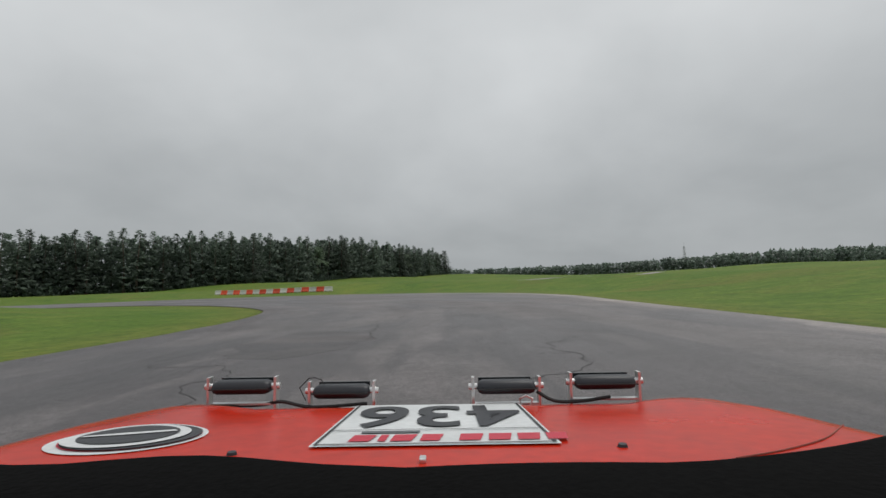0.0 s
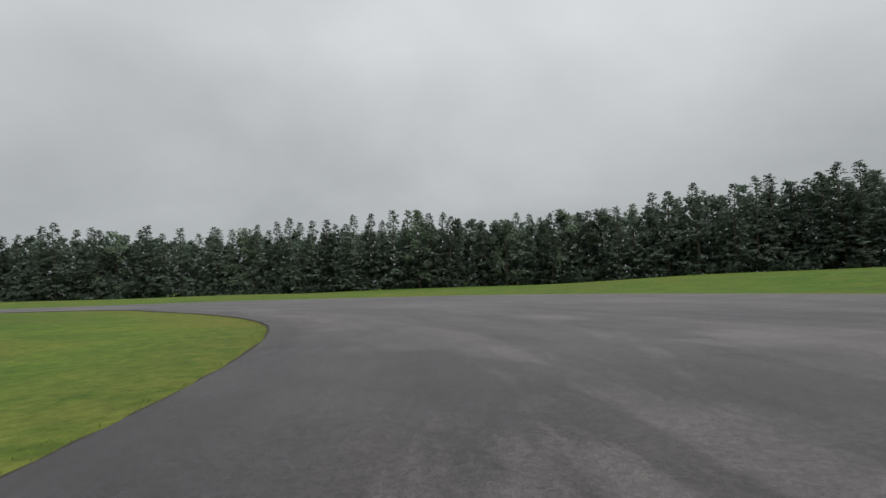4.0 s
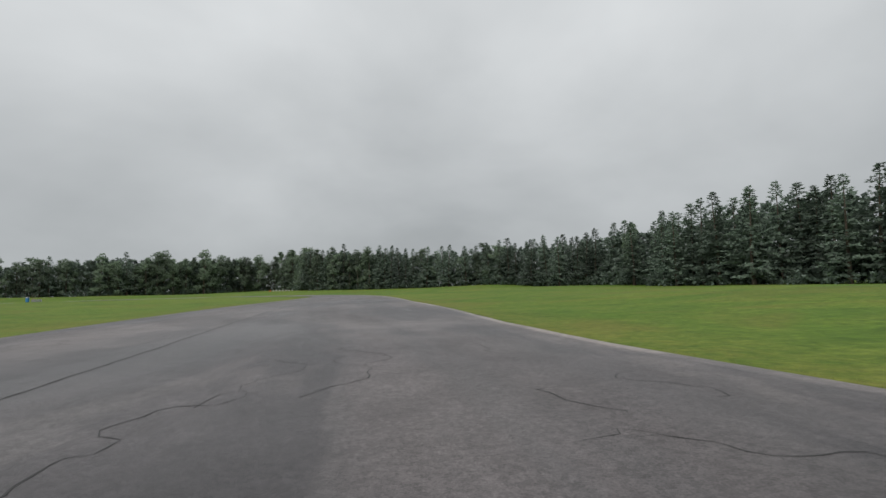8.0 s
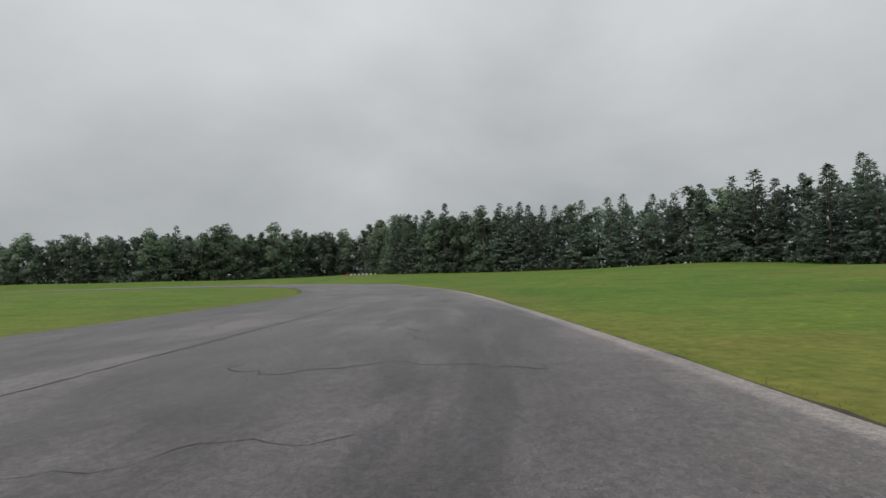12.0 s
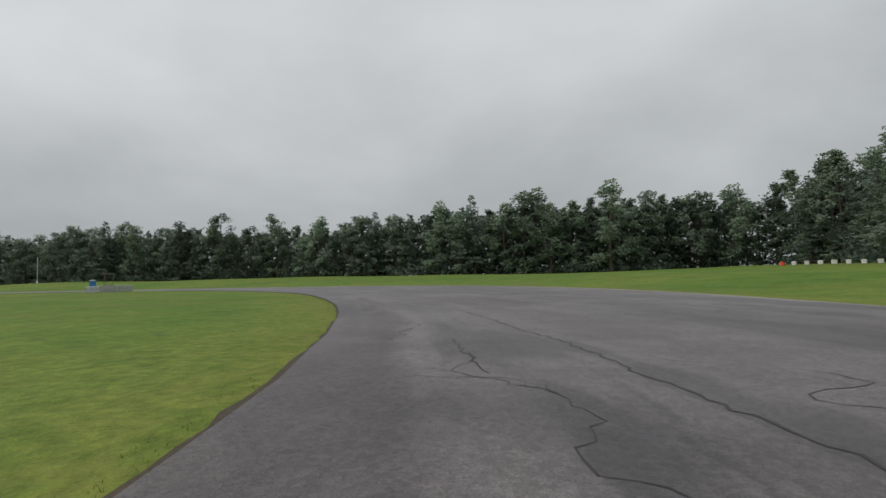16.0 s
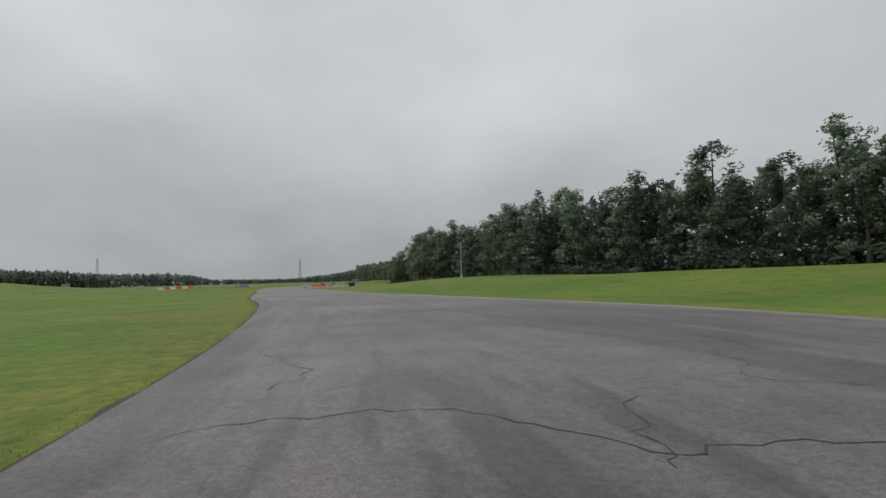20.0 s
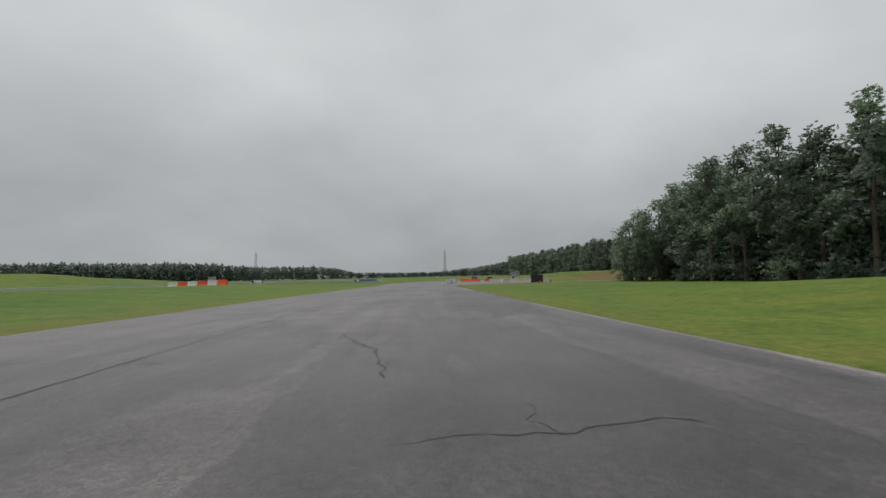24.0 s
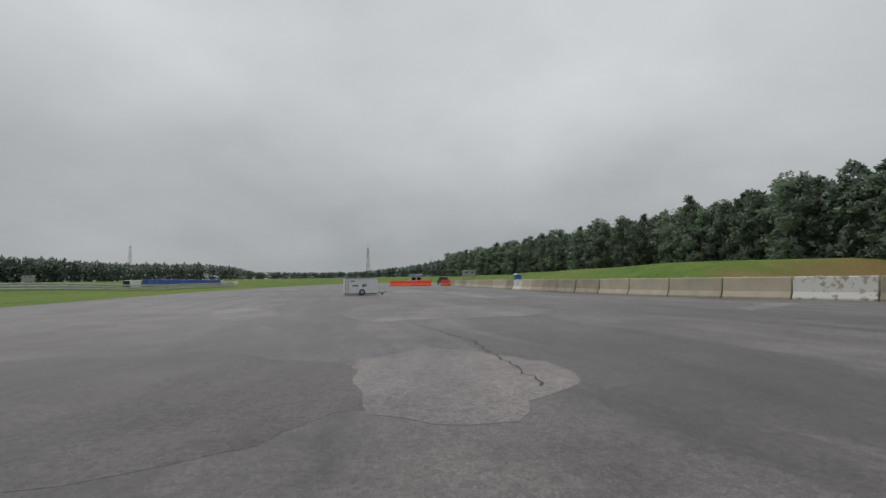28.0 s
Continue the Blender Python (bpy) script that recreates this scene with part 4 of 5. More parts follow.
def concrete_barrier(mat, label):
    t = thing("concrete_barrier", label, "barrier", "concrete barriers along the apron")
    b = profile_bar([(-0.30, 0.0), (0.30, 0.0), (0.30, 0.08), (0.17, 0.34), (0.09, 0.98), (0.06, 1.02), (-0.06, 1.02), (-0.09, 0.98), (-0.17, 0.34), (-0.30, 0.08)], -1.50, 1.50)
    bmesh.ops.bevel(b, geom=[e for e in b.edges if abs(e.verts[0].co.y) > 1.4 and abs(e.verts[1].co.y) > 1.4 and e.verts[0].co.y * e.verts[1].co.y > 0], offset=0.025, segments=1, affect="EDGES")
    part("body", b, mat, t)
    part("lifting_loop", tube((0, -0.7, 1.0), (0, -0.5, 1.06), 0.015, None, 6, tube((0, -0.5, 1.06), (0, -0.3, 1.0), 0.015, None, 6)), GALV, t)
    part("reflector", box(-0.115, 1.30, 0.82, -0.085, 1.38, 0.96), WHITE_PAINT, t)
    return t


cb = concrete_barrier(CONCRETE, "tan weathered concrete barrier block standing on the asphalt")
cbw = concrete_barrier(CONCRETE_PALE, "concrete barrier block with flaking white paint")
BARRIER_LINE = spline([(201.5, -158.0), (204.3, -156.2), (207.0, -154.6), (209.2, -152.9), (211.2, -151.3), (213.2, -149.9), (215.5, -148.7), (218.0, -147.5), (221.5, -146.2),
                       (226.0, -144.7), (238.5, -141.8), (262.0, -136.5), (285.0, -131.5), (296.0, -129.0)], 0.05)
run, at_m, ends = 0.0, 0.0, [BARRIER_LINE[0]]
for a, b in zip(BARRIER_LINE, BARRIER_LINE[1:]):
    run += float(np.linalg.norm(b - a))
    if run >= 3.05:
        ends.append(b)
        run = 0.0
placed = False
for k, (a, b) in enumerate(zip(ends, ends[1:])):
    m = pose((a[0] + b[0]) / 2, (a[1] + b[1]) / 2, 0.0, 0, 0, bearing(a, b) - 90 + 180 + rnd.uniform(-1, 1))
    if k in (2, 12):
        copy_thing(cbw, m) if k == 12 else None
        if k == 2:
            cbw.matrix_world = m
    elif not placed:
        cb.matrix_world, placed = m, True
    else:
        copy_thing(cb, m)


# ---- steel guard rails ----
def w_rail(a, b, z, parent, offset=0.0, rise=0.0):
    """One corrugated rail between two places."""
    outline = [(0.0, -0.155), (0.045, -0.12), (0.075, -0.075), (0.03, -0.02), (0.03, 0.02), (0.075, 0.075), (0.045, 0.12), (0.0, 0.155),
               (-0.006, 0.155), (0.038, 0.12), (0.066, 0.075), (0.022, 0.02), (0.022, -0.02), (0.066, -0.075), (0.038, -0.12), (-0.006, -0.155)]
    ln = math.hypot(b[0] - a[0], b[1] - a[1])
    ob = part("rail", profile_bar([(x + offset, zz) for x, zz in outline], 0, ln), GALV, parent)
    ob.matrix_local = pose(a[0], a[1], z, math.degrees(math.atan2(rise, ln)), 0, bearing(a, b) - 90)
    return ob


def rail_station(name, label, group, pts, tiers, gap=0.34, low=0.22, size=1.0):
    """Stacked rails on timber posts along the points."""
    cx, cy = pts[0]
    t = thing(name, label, "guard rail", group, pose(cx, cy, ground_z(cx, cy)))
    loc = [((x - cx) / size, (y - cy) / size, (ground_z(x, y) - ground_z(cx, cy)) / size) for x, y in pts]
    t.scale = (size, size, size)
    for a, b in zip(loc, loc[1:]):
        for k in range(tiers):
            w_rail(a, b, a[2] + low + k * gap, t, 0.09, b[2] - a[2])
    for x, y, z in loc:
        part("post", box(x - 0.06, y - 0.06, z - 0.4, x + 0.06, y + 0.06, z + low + (tiers - 1) * gap + 0.16, 0.01), TIMBER, t)
    return t


rail_station("guard_rail", "stacked galvanised guard rails shielding the marshal stand", "marshal stand rails", [(-20.9, -170.2), (-22.0, -171.2), (-22.4, -173.0), (-21.6, -174.75)], 4, 0.37, 0.16, 0.52)
rail_station("guard_rail", "stacked galvanised guard rails on the infield grass", "infield rails", [(-63, 41.2), (-66.2, 40.2), (-69, 38.5)], 3, 0.32)
FAR_RAIL = [(150.0, -58.0), (172.0, -65.0), (190.0, -71.0), (204.0, -76.5), (218.0, -83.0), (230.0, -88.0), (243.0, -91.0), (255.0, -91.2), (270.0, -88.8), (288.0, -85.2)]
run = [tuple(q) for q in spline(FAR_RAIL, 4.0)]
for k in range(0, len(run) - 2, 2):
    rail_station("guard_rail", "long triple galvanised guard rail across the infield", "long infield rails", run[k:k + 3], 3, 0.46, 0.20, 0.64)


# ---- marshal stand ----
def marshal_stand(x, y, turn):
    t = thing("marshal_stand", "open timber marshal stand with a flat dark roof and boarded sides", "shelter", at=pose(x, y, ground_z(x, y), 0, 0, turn))
    for px in (-1.0, 1.0):
        for py in (-0.8, 0.8):
            part("post", box(px - 0.06, py - 0.06, -0.3, px + 0.06, py + 0.06, 2.75 + 0.1 * (px > 0)), TIMBER, t)
    roof = part("roof", box(-1.35, -1.25, -0.08, 1.35, 1.25, 0.02, 0.01), ROOFING, t)
    roof.matrix_local = pose(0, 0, 2.86, 2, -2, 0)
    fascia = part("fascia", box(-1.37, -1.29, -0.16, 1.37, -1.25, 0.01), TIMBER, t)
    fascia.matrix_local = pose(0, 0, 2.86, 2, -2, 0)
    for k in range(10):
        part("board", box(-1.0 + 0.2 * k + 0.005, -0.83, 0.12, -0.8 + 0.2 * k - 0.005, -0.80, 1.12), PINK_BOARD, t)
    for k in range(8):
        part("board", box(1.0, -0.8 + 0.2 * k + 0.005, 0.12, 1.03, -0.6 + 0.2 * k - 0.005, 1.12), PINK_BOARD, t)
    part("floor", box(-1.05, -0.85, 0.02, 1.05, 0.85, 0.10), TIMBER, t)
    part("brace", tube((-1.0, -0.8, 1.2), (-0.45, -0.8, 0.2), 0.03, None, 6), TIMBER, t)
    return t


marshal_stand(-20.8, -172.5, 70).scale = (0.47, 0.62, 0.76)


def portable_toilet(x, y, turn, mat, label, z=None):
    t = thing("portable_toilet", label, "portable toilet", at=pose(x, y, ground_z(x, y) if z is None else z, 0, 0, turn))
    part("cabin", box(-0.55, -0.55, 0.08, 0.55, 0.55, 2.05, 0.04), mat, t)
    part("base", box(-0.60, -0.60, -0.02, 0.60, 0.60, 0.10, 0.02), BLACK_RUBBER, t)
    door = part("door", box(-0.36, -0.585, 0.16, 0.36, -0.555, 1.95, 0.012), mat, t)
    part("door_handle", box(0.24, -0.61, 1.0, 0.30, -0.585, 1.12), BLACK_RUBBER, door)
    for k in range(4):
        part("vent_slot", box(-0.25, -0.592, 1.70 + 0.05 * k, 0.25, -0.586, 1.72 + 0.05 * k), BLACK_RUBBER, door)
    part("roof", profile_bar([(-0.60, 2.05), (0.60, 2.05), (0.52, 2.14), (0.25, 2.24), (-0.25, 2.24), (-0.52, 2.14)], -0.60, 0.60), ROOF_WHITE, t, "white translucent roof")
    part("vent_pipe", tube((0.4, 0.42, 2.0), (0.4, 0.42, 2.5), 0.05), BLACK_RUBBER, t)
    return t


portable_toilet(-19.3, -171.35, 70, TEAL_PLASTIC, "blue portable toilet with a white roof beside the marshal stand").scale = (0.60, 0.60, 0.68)
portable_toilet(258.7, -143.6, -70, BLUE_PLASTIC, "bright blue portable toilet with a white roof behind the barriers").scale = (0.8, 0.8, 0.86)


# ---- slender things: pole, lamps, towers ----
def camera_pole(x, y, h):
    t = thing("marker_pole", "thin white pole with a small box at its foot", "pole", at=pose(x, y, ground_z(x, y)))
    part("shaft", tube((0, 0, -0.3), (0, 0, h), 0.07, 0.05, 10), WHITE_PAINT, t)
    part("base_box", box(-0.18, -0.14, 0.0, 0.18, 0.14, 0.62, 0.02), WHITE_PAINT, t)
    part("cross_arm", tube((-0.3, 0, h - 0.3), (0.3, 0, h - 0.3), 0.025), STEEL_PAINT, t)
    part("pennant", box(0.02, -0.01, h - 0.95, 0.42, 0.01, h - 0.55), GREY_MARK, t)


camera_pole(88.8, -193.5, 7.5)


def lamp_post(x, y, h):
    t = thing("lamp_post", "tall slim grey lamp post beside the paddock road", "lamp post", at=pose(x, y, ground_z(x, y)))
    part("shaft", tube((0, 0, -0.3), (0, 0, h), 0.12, 0.06, 10), STEEL_PAINT, t)
    part("arm", tube((0, 0, h - 0.1), (-1.3, 0, h + 0.15), 0.04), STEEL_PAINT, t)
    part("lamp_head", box(-1.9, -0.14, h + 0.08, -1.25, 0.14, h + 0.2, 0.03), STEEL_PAINT, t)


lamp_post(394.4, -115.2, 10.5)


def lattice_tower(x, y, h, w, label):
    t = thing("lattice_tower", label, "tower", at=pose(x, y, ground_z(x, y)))
    legs = [(-w, -w), (w, -w), (w, w), (-w, w)]
    for lx, ly in legs:
        part("leg", tube((lx, ly, -0.5), (lx * 0.35, ly * 0.35, h), 0.15, 0.10, 5), STEEL_PAINT, t)
    lattice = bmesh.new()
    n = 12
    for k in range(n):
        u0, u1 = k / n, (k + 1) / n
        for (ax, ay), (bx, by) in zip(legs, legs[1:] + legs[:1]):
            s0, s1 = 1 - 0.65 * u0, 1 - 0.65 * u1
            tube((ax * s0, ay * s0, h * u0), (bx * s1, by * s1, h * u1), 0.07, None, 4, lattice)
            tube((bx * s0, by * s0, h * u0), (ax * s1, ay * s1, h * u1), 0.10, None, 4, lattice)
    part("bracing", lattice, STEEL_PAINT, t)
    part("antenna", tube((0, 0, h - 1), (0, 0, h + 5), 0.1, None, 6), STEEL_PAINT, t)


lattice_tower(788, 10, 38, 2.2, "tall grey lattice mast above the distant woods")
lattice_tower(785, 329, 46, 2.4, "tall grey lattice mast above the distant woods")
lattice_tower(276, 677, 38, 2.0, "grey lattice mast on the far hill")


# ---- paddock end ----
def box_trailer(x, y, turn):
    t = thing("box_trailer", "small white enclosed trailer with printed marks parked on the asphalt", "trailer", at=pose(x, y, 0, 0, 0, turn))
    b = profile_bar([(-1.42, 0.16), (1.45, 0.16), (1.60, 0.45), (1.60, 1.22), (1.36, 1.52), (-1.36, 1.52), (-1.42, 1.46)], -0.8, 0.8)
    bmesh.ops.bevel(b, geom=list(b.edges), offset=0.03, segments=2, affect="EDGES")
    part("body", b, WHITE_PAINT, t)
    part("roof_trim", box(-1.40, -0.83, 1.50, 1.36, 0.83, 1.54), BLACK_PAINT, t)
    part("sill", box(-1.42, -0.82, 0.10, 1.46, 0.82, 0.17), BLACK_PAINT, t)
    part("corner_post", box(-1.45, -0.83, 0.16, -1.39, -0.80, 1.48), GALV, t)
    part("corner_post", box(-1.20, -0.825, 0.2, -1.15, -0.80, 1.48), GALV, t)
    for wy in (-0.72, 0.72):
        wheel = part("wheel", tube((0.1, wy - 0.09, 0.28), (0.1, wy + 0.09, 0.28), 0.28, None, 20), BLACK_RUBBER, t)
        part("rim", tube((0.1, wy - 0.095, 0.28), (0.1, wy + 0.095, 0.28), 0.16, None, 14), GALV, wheel)
    part("drawbar", tube((1.5, 0, 0.25), (2.35, 0, 0.22), 0.05, None, 6), STEEL_PAINT, t)
    part("coupling", box(2.25, -0.07, 0.18, 2.5, 0.07, 0.30, 0.02), GALV, t)
    part("jack_wheel", tube((2.1, -0.05, 0.08), (2.1, 0.05, 0.08), 0.08, None, 12), BLACK_RUBBER, t)
    for k, (mx, mz, w, h) in enumerate(((-0.95, 1.20, 0.35, 0.10), (-0.80, 0.78, 0.55, 0.13), (0.10, 0.72, 0.22, 0.26), (0.36, 0.78, 0.14, 0.2))):
        part("printed_mark", box(mx, -0.806, mz, mx + w, -0.802, mz + h), GREY_MARK, t)
    return t


box_trailer(223.2, -129.1, -67).scale = (0.84, 0.84, 0.88)


def black_screen(x, y, turn):
    t = thing("black_screen", "matt black padded end screen standing in front of the barriers", "screen", at=pose(x, y, 0, 0, 0, turn))
    part("panel", box(-1.42, -0.22, 0.06, 1.42, 0.22, 1.76, 0.03), BLACK_PAINT, t)
    part("strap", box(-1.43, -0.23, 0.55, 1.43, 0.23, 0.60), BLACK_RUBBER, t)
    part("strap", box(-1.43, -0.23, 1.20, 1.43, 0.23, 1.25), BLACK_RUBBER, t)
    for px in (-1.1, 1.1):
        part("skid", box(px - 0.08, -0.5, 0.0, px + 0.08, 0.5, 0.07), BLACK_RUBBER, t)


black_screen(196.9, -155.1, -115)


def traffic_cone(x, y):
    t = thing("traffic_cone", "orange plastic traffic cone on a black rubber base", "cone", "orange cones", pose(x, y, 0))
    part("base", box(-0.18, -0.18, 0, 0.18, 0.18, 0.035, 0.01), BLACK_RUBBER, t)
    part("body", tube((0, 0, 0.03), (0, 0, 0.46), 0.11, 0.022, 16), PLASTIC_ORANGE, t)
    return t


cone = traffic_cone(195.9, -155.6)
copy_thing(cone, pose(195.2, -156.1, 0))
copy_thing(cone, pose(193.9, -156.0, 0))


def tall_orange_barrier():
    t = thing("orange_barrier", "bright orange plastic barrier wall section on the asphalt", "barrier", "orange barrier wall")
    b = profile_bar([(-0.30, 0), (0.30, 0), (0.30, 0.2), (0.12, 0.5), (0.10, 1.06), (-0.10, 1.06), (-0.12, 0.5), (-0.30, 0.2)], -0.95, 0.95)
    bmesh.ops.bevel(b, geom=list(b.edges), offset=0.02, segments=1, affect="EDGES")
    part("body", b, PLASTIC_ORANGE, t)
    part("fill_cap", tube((0, 0.3, 1.05), (0, 0.3, 1.09), 0.06), BLACK_RUBBER, t)
    return t


ob0 = tall_orange_barrier()
laid = False
for a, b, n in (((281.9, -119.9), (279.9, -124.6), 3), ((279.6, -124.9), (278.9, -128.2), 2), ((279.4, -130.2), (278.6, -132.1), 1)):
    for k in range(n):
        u = (k + 0.5) / n
        m = pose(a[0] + (b[0] - a[0]) * u, a[1] + (b[1] - a[1]) * u, 0, 0, 0, bearing(a, b) - 90)
        if not laid:
            ob0.matrix_world, laid = m, True
        else:
            copy_thing(ob0, m)


def paddock_hut(x, y, turn, w, h, z, label):
    t = thing("paddock_hut", label, "hut", at=pose(x, y, z, 0, 0, turn))
    part("wall", box(-w / 2, -1.3, 0.9, w / 2, 1.3, h), STEEL_PAINT, t)
    part("roof", box(-w / 2 - 0.25, -1.55, h, w / 2 + 0.25, 1.55, h + 0.14, 0.02), ROOF_WHITE, t)
    for k in (-1, 1):
        win = part("window", box(k * w * 0.24 - 0.55, -1.34, h - 1.25, k * w * 0.24 + 0.55, -1.29, h - 0.45), WHITE_PAINT, t)
        part("pane", box(k * w * 0.24 - 0.48, -1.355, h - 1.18, k * w * 0.24 + 0.48, -1.342, h - 0.52), DARK_GLASS, win)
    for px in (-w / 2 + 0.15, w / 2 - 0.15):
        for py in (-1.2, 1.2):
            part("stilt", box(px - 0.08, py - 0.08, -0.8, px + 0.08, py + 0.08, 0.92), STEEL_PAINT, t)


paddock_hut(390.7, -131.7, -82, 5.4, 3.4, ground_z(390.7, -131.7), "grey timing hut on stilts with a white roof")
paddock_hut(299, -122.5, -80, 2.6, 2.3, 0.0, "small grey cabin behind the orange barriers")
paddock_hut(484, 166, -60, 6.5, 5.0, ground_z(484, 166), "low grey building far across the infield")


def pickup(x, y, turn, mat, label):
    t = thing("pickup_truck", label, "car", at=pose(x, y, 0, 0, 0, turn))
    b = profile_bar([(-2.6, 0.45), (2.6, 0.45), (2.65, 0.85), (2.5, 1.05), (1.3, 1.12), (0.7, 1.75), (-0.7, 1.78), (-0.95, 1.15), (-2.6, 1.10)], -0.92, 0.92)
    bmesh.ops.bevel(b, geom=list(b.edges), offset=0.05, segments=2, affect="EDGES")
    part("body", b, mat, t)
    part("side_window", box(-0.62, -0.935, 1.2, 0.62, 0.935, 1.62, 0.02), DARK_GLASS, t)
    for wx in (-1.7, 1.75):
        for wy in (-0.82, 0.82):
            wh = part("wheel", tube((wx, wy - 0.12, 0.38), (wx, wy + 0.12, 0.38), 0.38, None, 18), BLACK_RUBBER, t)
            part("rim", tube((wx, wy - 0.125, 0.38), (wx, wy + 0.125, 0.38), 0.22, None, 12), GALV, wh)
    part("bumper", box(2.6, -0.85, 0.42, 2.75, 0.85, 0.62, 0.03), GALV, t)


pickup(303.5, -128.5, 20, BLACK_PAINT, "dark pickup truck parked beyond the orange barriers")
pickup(330, -117, 100, WHITE_PAINT, "white pickup truck parked beside the far track")


# blue sheeted tyre wall and a white cabinet on the infield side
def tyre_wall(a, b):
    ln = math.hypot(b[0] - a[0], b[1] - a[1])
    t = thing("tyre_wall", "long tyre wall wrapped in bright blue vinyl sheets", "barrier", at=pose(a[0], a[1], max(ground_z(*a), ground_z(*b)), 0, 0, bearing(a, b)))
    n = int(ln / 2.2)
    for k in range(n):
        u = k * ln / n
        part("sheet", box(u + 0.01, -0.35, 0.0, u + ln / n - 0.01, 0.35, 1.0 + rnd.uniform(-0.04, 0.04), 0.06), BLUE_TARP, t)
    part("skid", box(0, -0.4, -0.4, ln, 0.4, 0.02), BLACK_RUBBER, t)


tyre_wall((258.3, -85.0), (289.5, -79.4))


def white_block(x, y, turn, ln):
    """A stretch of tyre wall under white sheets, dark at its ends."""
    t = thing("white_tyre_block", "white sheeted tyre block with dark ends beside the guard rails", "barrier", "white tyre blocks", pose(x, y, ground_z(x, y), 0, 0, turn))
    n = max(2, round(ln / 1.6))
    for k in range(n):
        u = -ln / 2 + k * ln / n
        part("sheet", box(u + 0.02, -0.45, 0.02, u + ln / n - 0.02, 0.45, 1.02 + rnd.uniform(-0.04, 0.04), 0.05), WHITE_PAINT, t)
    for u in (-ln / 2 - 0.3, ln / 2 + 0.02):
        part("end_tyres", box(u, -0.42, 0.0, u + 0.28, 0.42, 0.98, 0.06), BLACK_RUBBER, t)
    part("skid", box(-ln / 2, -0.48, -0.3, ln / 2, 0.48, 0.04), BLACK_RUBBER, t)


white_block(255.3, -85.3, 10, 3.2)
white_block(222.5, -65.5, -20, 2.8)
for k in range(5):
    x, y = 291.5 + 2.4 * k, -79.0 + 0.45 * k
    t = thing("white_barrier", "low white plastic barrier block on the infield", "barrier", "low white barriers", pose(x, y, ground_z(x, y), 0, 0, 12))
    part("body", profile_bar([(-0.9, 0), (0.9, 0), (0.85, 0.5), (0.7, 0.85), (-0.7, 0.85), (-0.85, 0.5)], -0.25, 0.25), PLASTIC_WHITE, t)
    part("slot", box(-0.2, -0.256, 0.05, 0.2, 0.256, 0.14), BLACK_RUBBER, t)
# row of white kerb blocks at the foot of the wood
for k in range(8):
    x, y = -97 + 1.5 * k, -232 - 1.0 * k
    red = k == 7
    t = thing("marker_block", "red painted marker block on the bank" if red else "white painted marker block on the bank", "block", "marker blocks", pose(x, y, ground_z(x, y) - 0.02, 0, 0, rnd.uniform(-20, 20)))
    part("body", box(-0.28, -0.28, 0, 0.28, 0.28, 0.62, 0.04), PLASTIC_ORANGE if red else PLASTIC_WHITE, t)
    part("base", box(-0.32, -0.32, -0.03, 0.32, 0.32, 0.05, 0.01), BLACK_RUBBER, t)


# ---- cracks and patches in the asphalt ----
CRACKS = [
    [(-2.8, 13.7), (-2.2, 10.1)], [(-6.0, 29.9), (-4.6, 26.4), (-3.9, 24.6)],
    [(-43.5, 55.3), (-37.0, 53.4), (-34.8, 52.7)], [(-52.2, 53.6), (-47.2, 53.0), (-45.7, 52.8)],
    [(-94.4, 41.1), (-91.9, 44.2)], [(-93.5, 37.7), (-91.5, 40.3), (-90.4, 42.0)], [(-92.1, 36.7), (-89.5, 39.9)],
    [(-109.6, -60.2), (-109.7, -55.8)], [(-110.7, -55.2), (-110.4, -53.6)],
    [(-100.7, -128.2), (-102.1, -124.6)], [(-102.0, -127.8), (-103.0, -125.5)],
    [(-79.1, -161.7), (-84.7, -156.2), (-88.9, -151.4)], [(-82.9, -155.7), (-84.9, -153.4)],
    [(-64.0, -176.6), (-69.6, -173.5), (-71.4, -172.5)], [(-66.9, -171.8), (-71.9, -168.8)], [(-49.4, -180.8), (-53.2, -179.5)],
    [(15.2, -181.5), (13.2, -182.2)], [(15.3, -183.7), (13.8, -186.5)],
    [(95.0, -156.4), (93.0, -157.9), (90.9, -158.9)],
    [(176.9, -139.0), (170.7, -141.1), (167.4, -142.2)], [(197.8, -137.3), (194.7, -138.7), (190.9, -139.6)],
]
PADDOCK_CRACKS = [[(185.4, -136.8), (181.0, -138.2), (178.6, -138.9)], [(179.0, -134.2), (182.6, -132.1)], [(176.6, -137.1), (178.4, -136.6), (179.9, -136.2)], [(180.6, -144.0), (179.9, -144.8), (179.0, -145.4)]]
for k, line in enumerate(CRACKS + PADDOCK_CRACKS):
    part("crack", ribbon(line, 0.034, 0.004, 0.13, k + 1, 0.16, True), TAR, road)


def beside(line, off):
    """The line moved sideways, to the right of its run."""
    d = np.gradient(line, axis=0)
    d /= np.linalg.norm(d, axis=1)[:, None] + 1e-9
    return line + np.stack([d[:, 1], -d[:, 0]], 1) * off


# open joints between two laid lanes of asphalt
for lo, hi, off in ((10, -92, 5.8), (70, 118, 5.3)):
    near_run = [i for i, s in enumerate(STRIP) if (hi < s[1] < lo and s[0] < -90) or (lo == 70 and lo < s[0] < hi)]
    part("lane_joint", ribbon(beside(STRIP[near_run, :2], off), 0.05, 0.004, 0.05, int(lo), 0.25), TAR, road, "dark open joint between two lanes of asphalt")


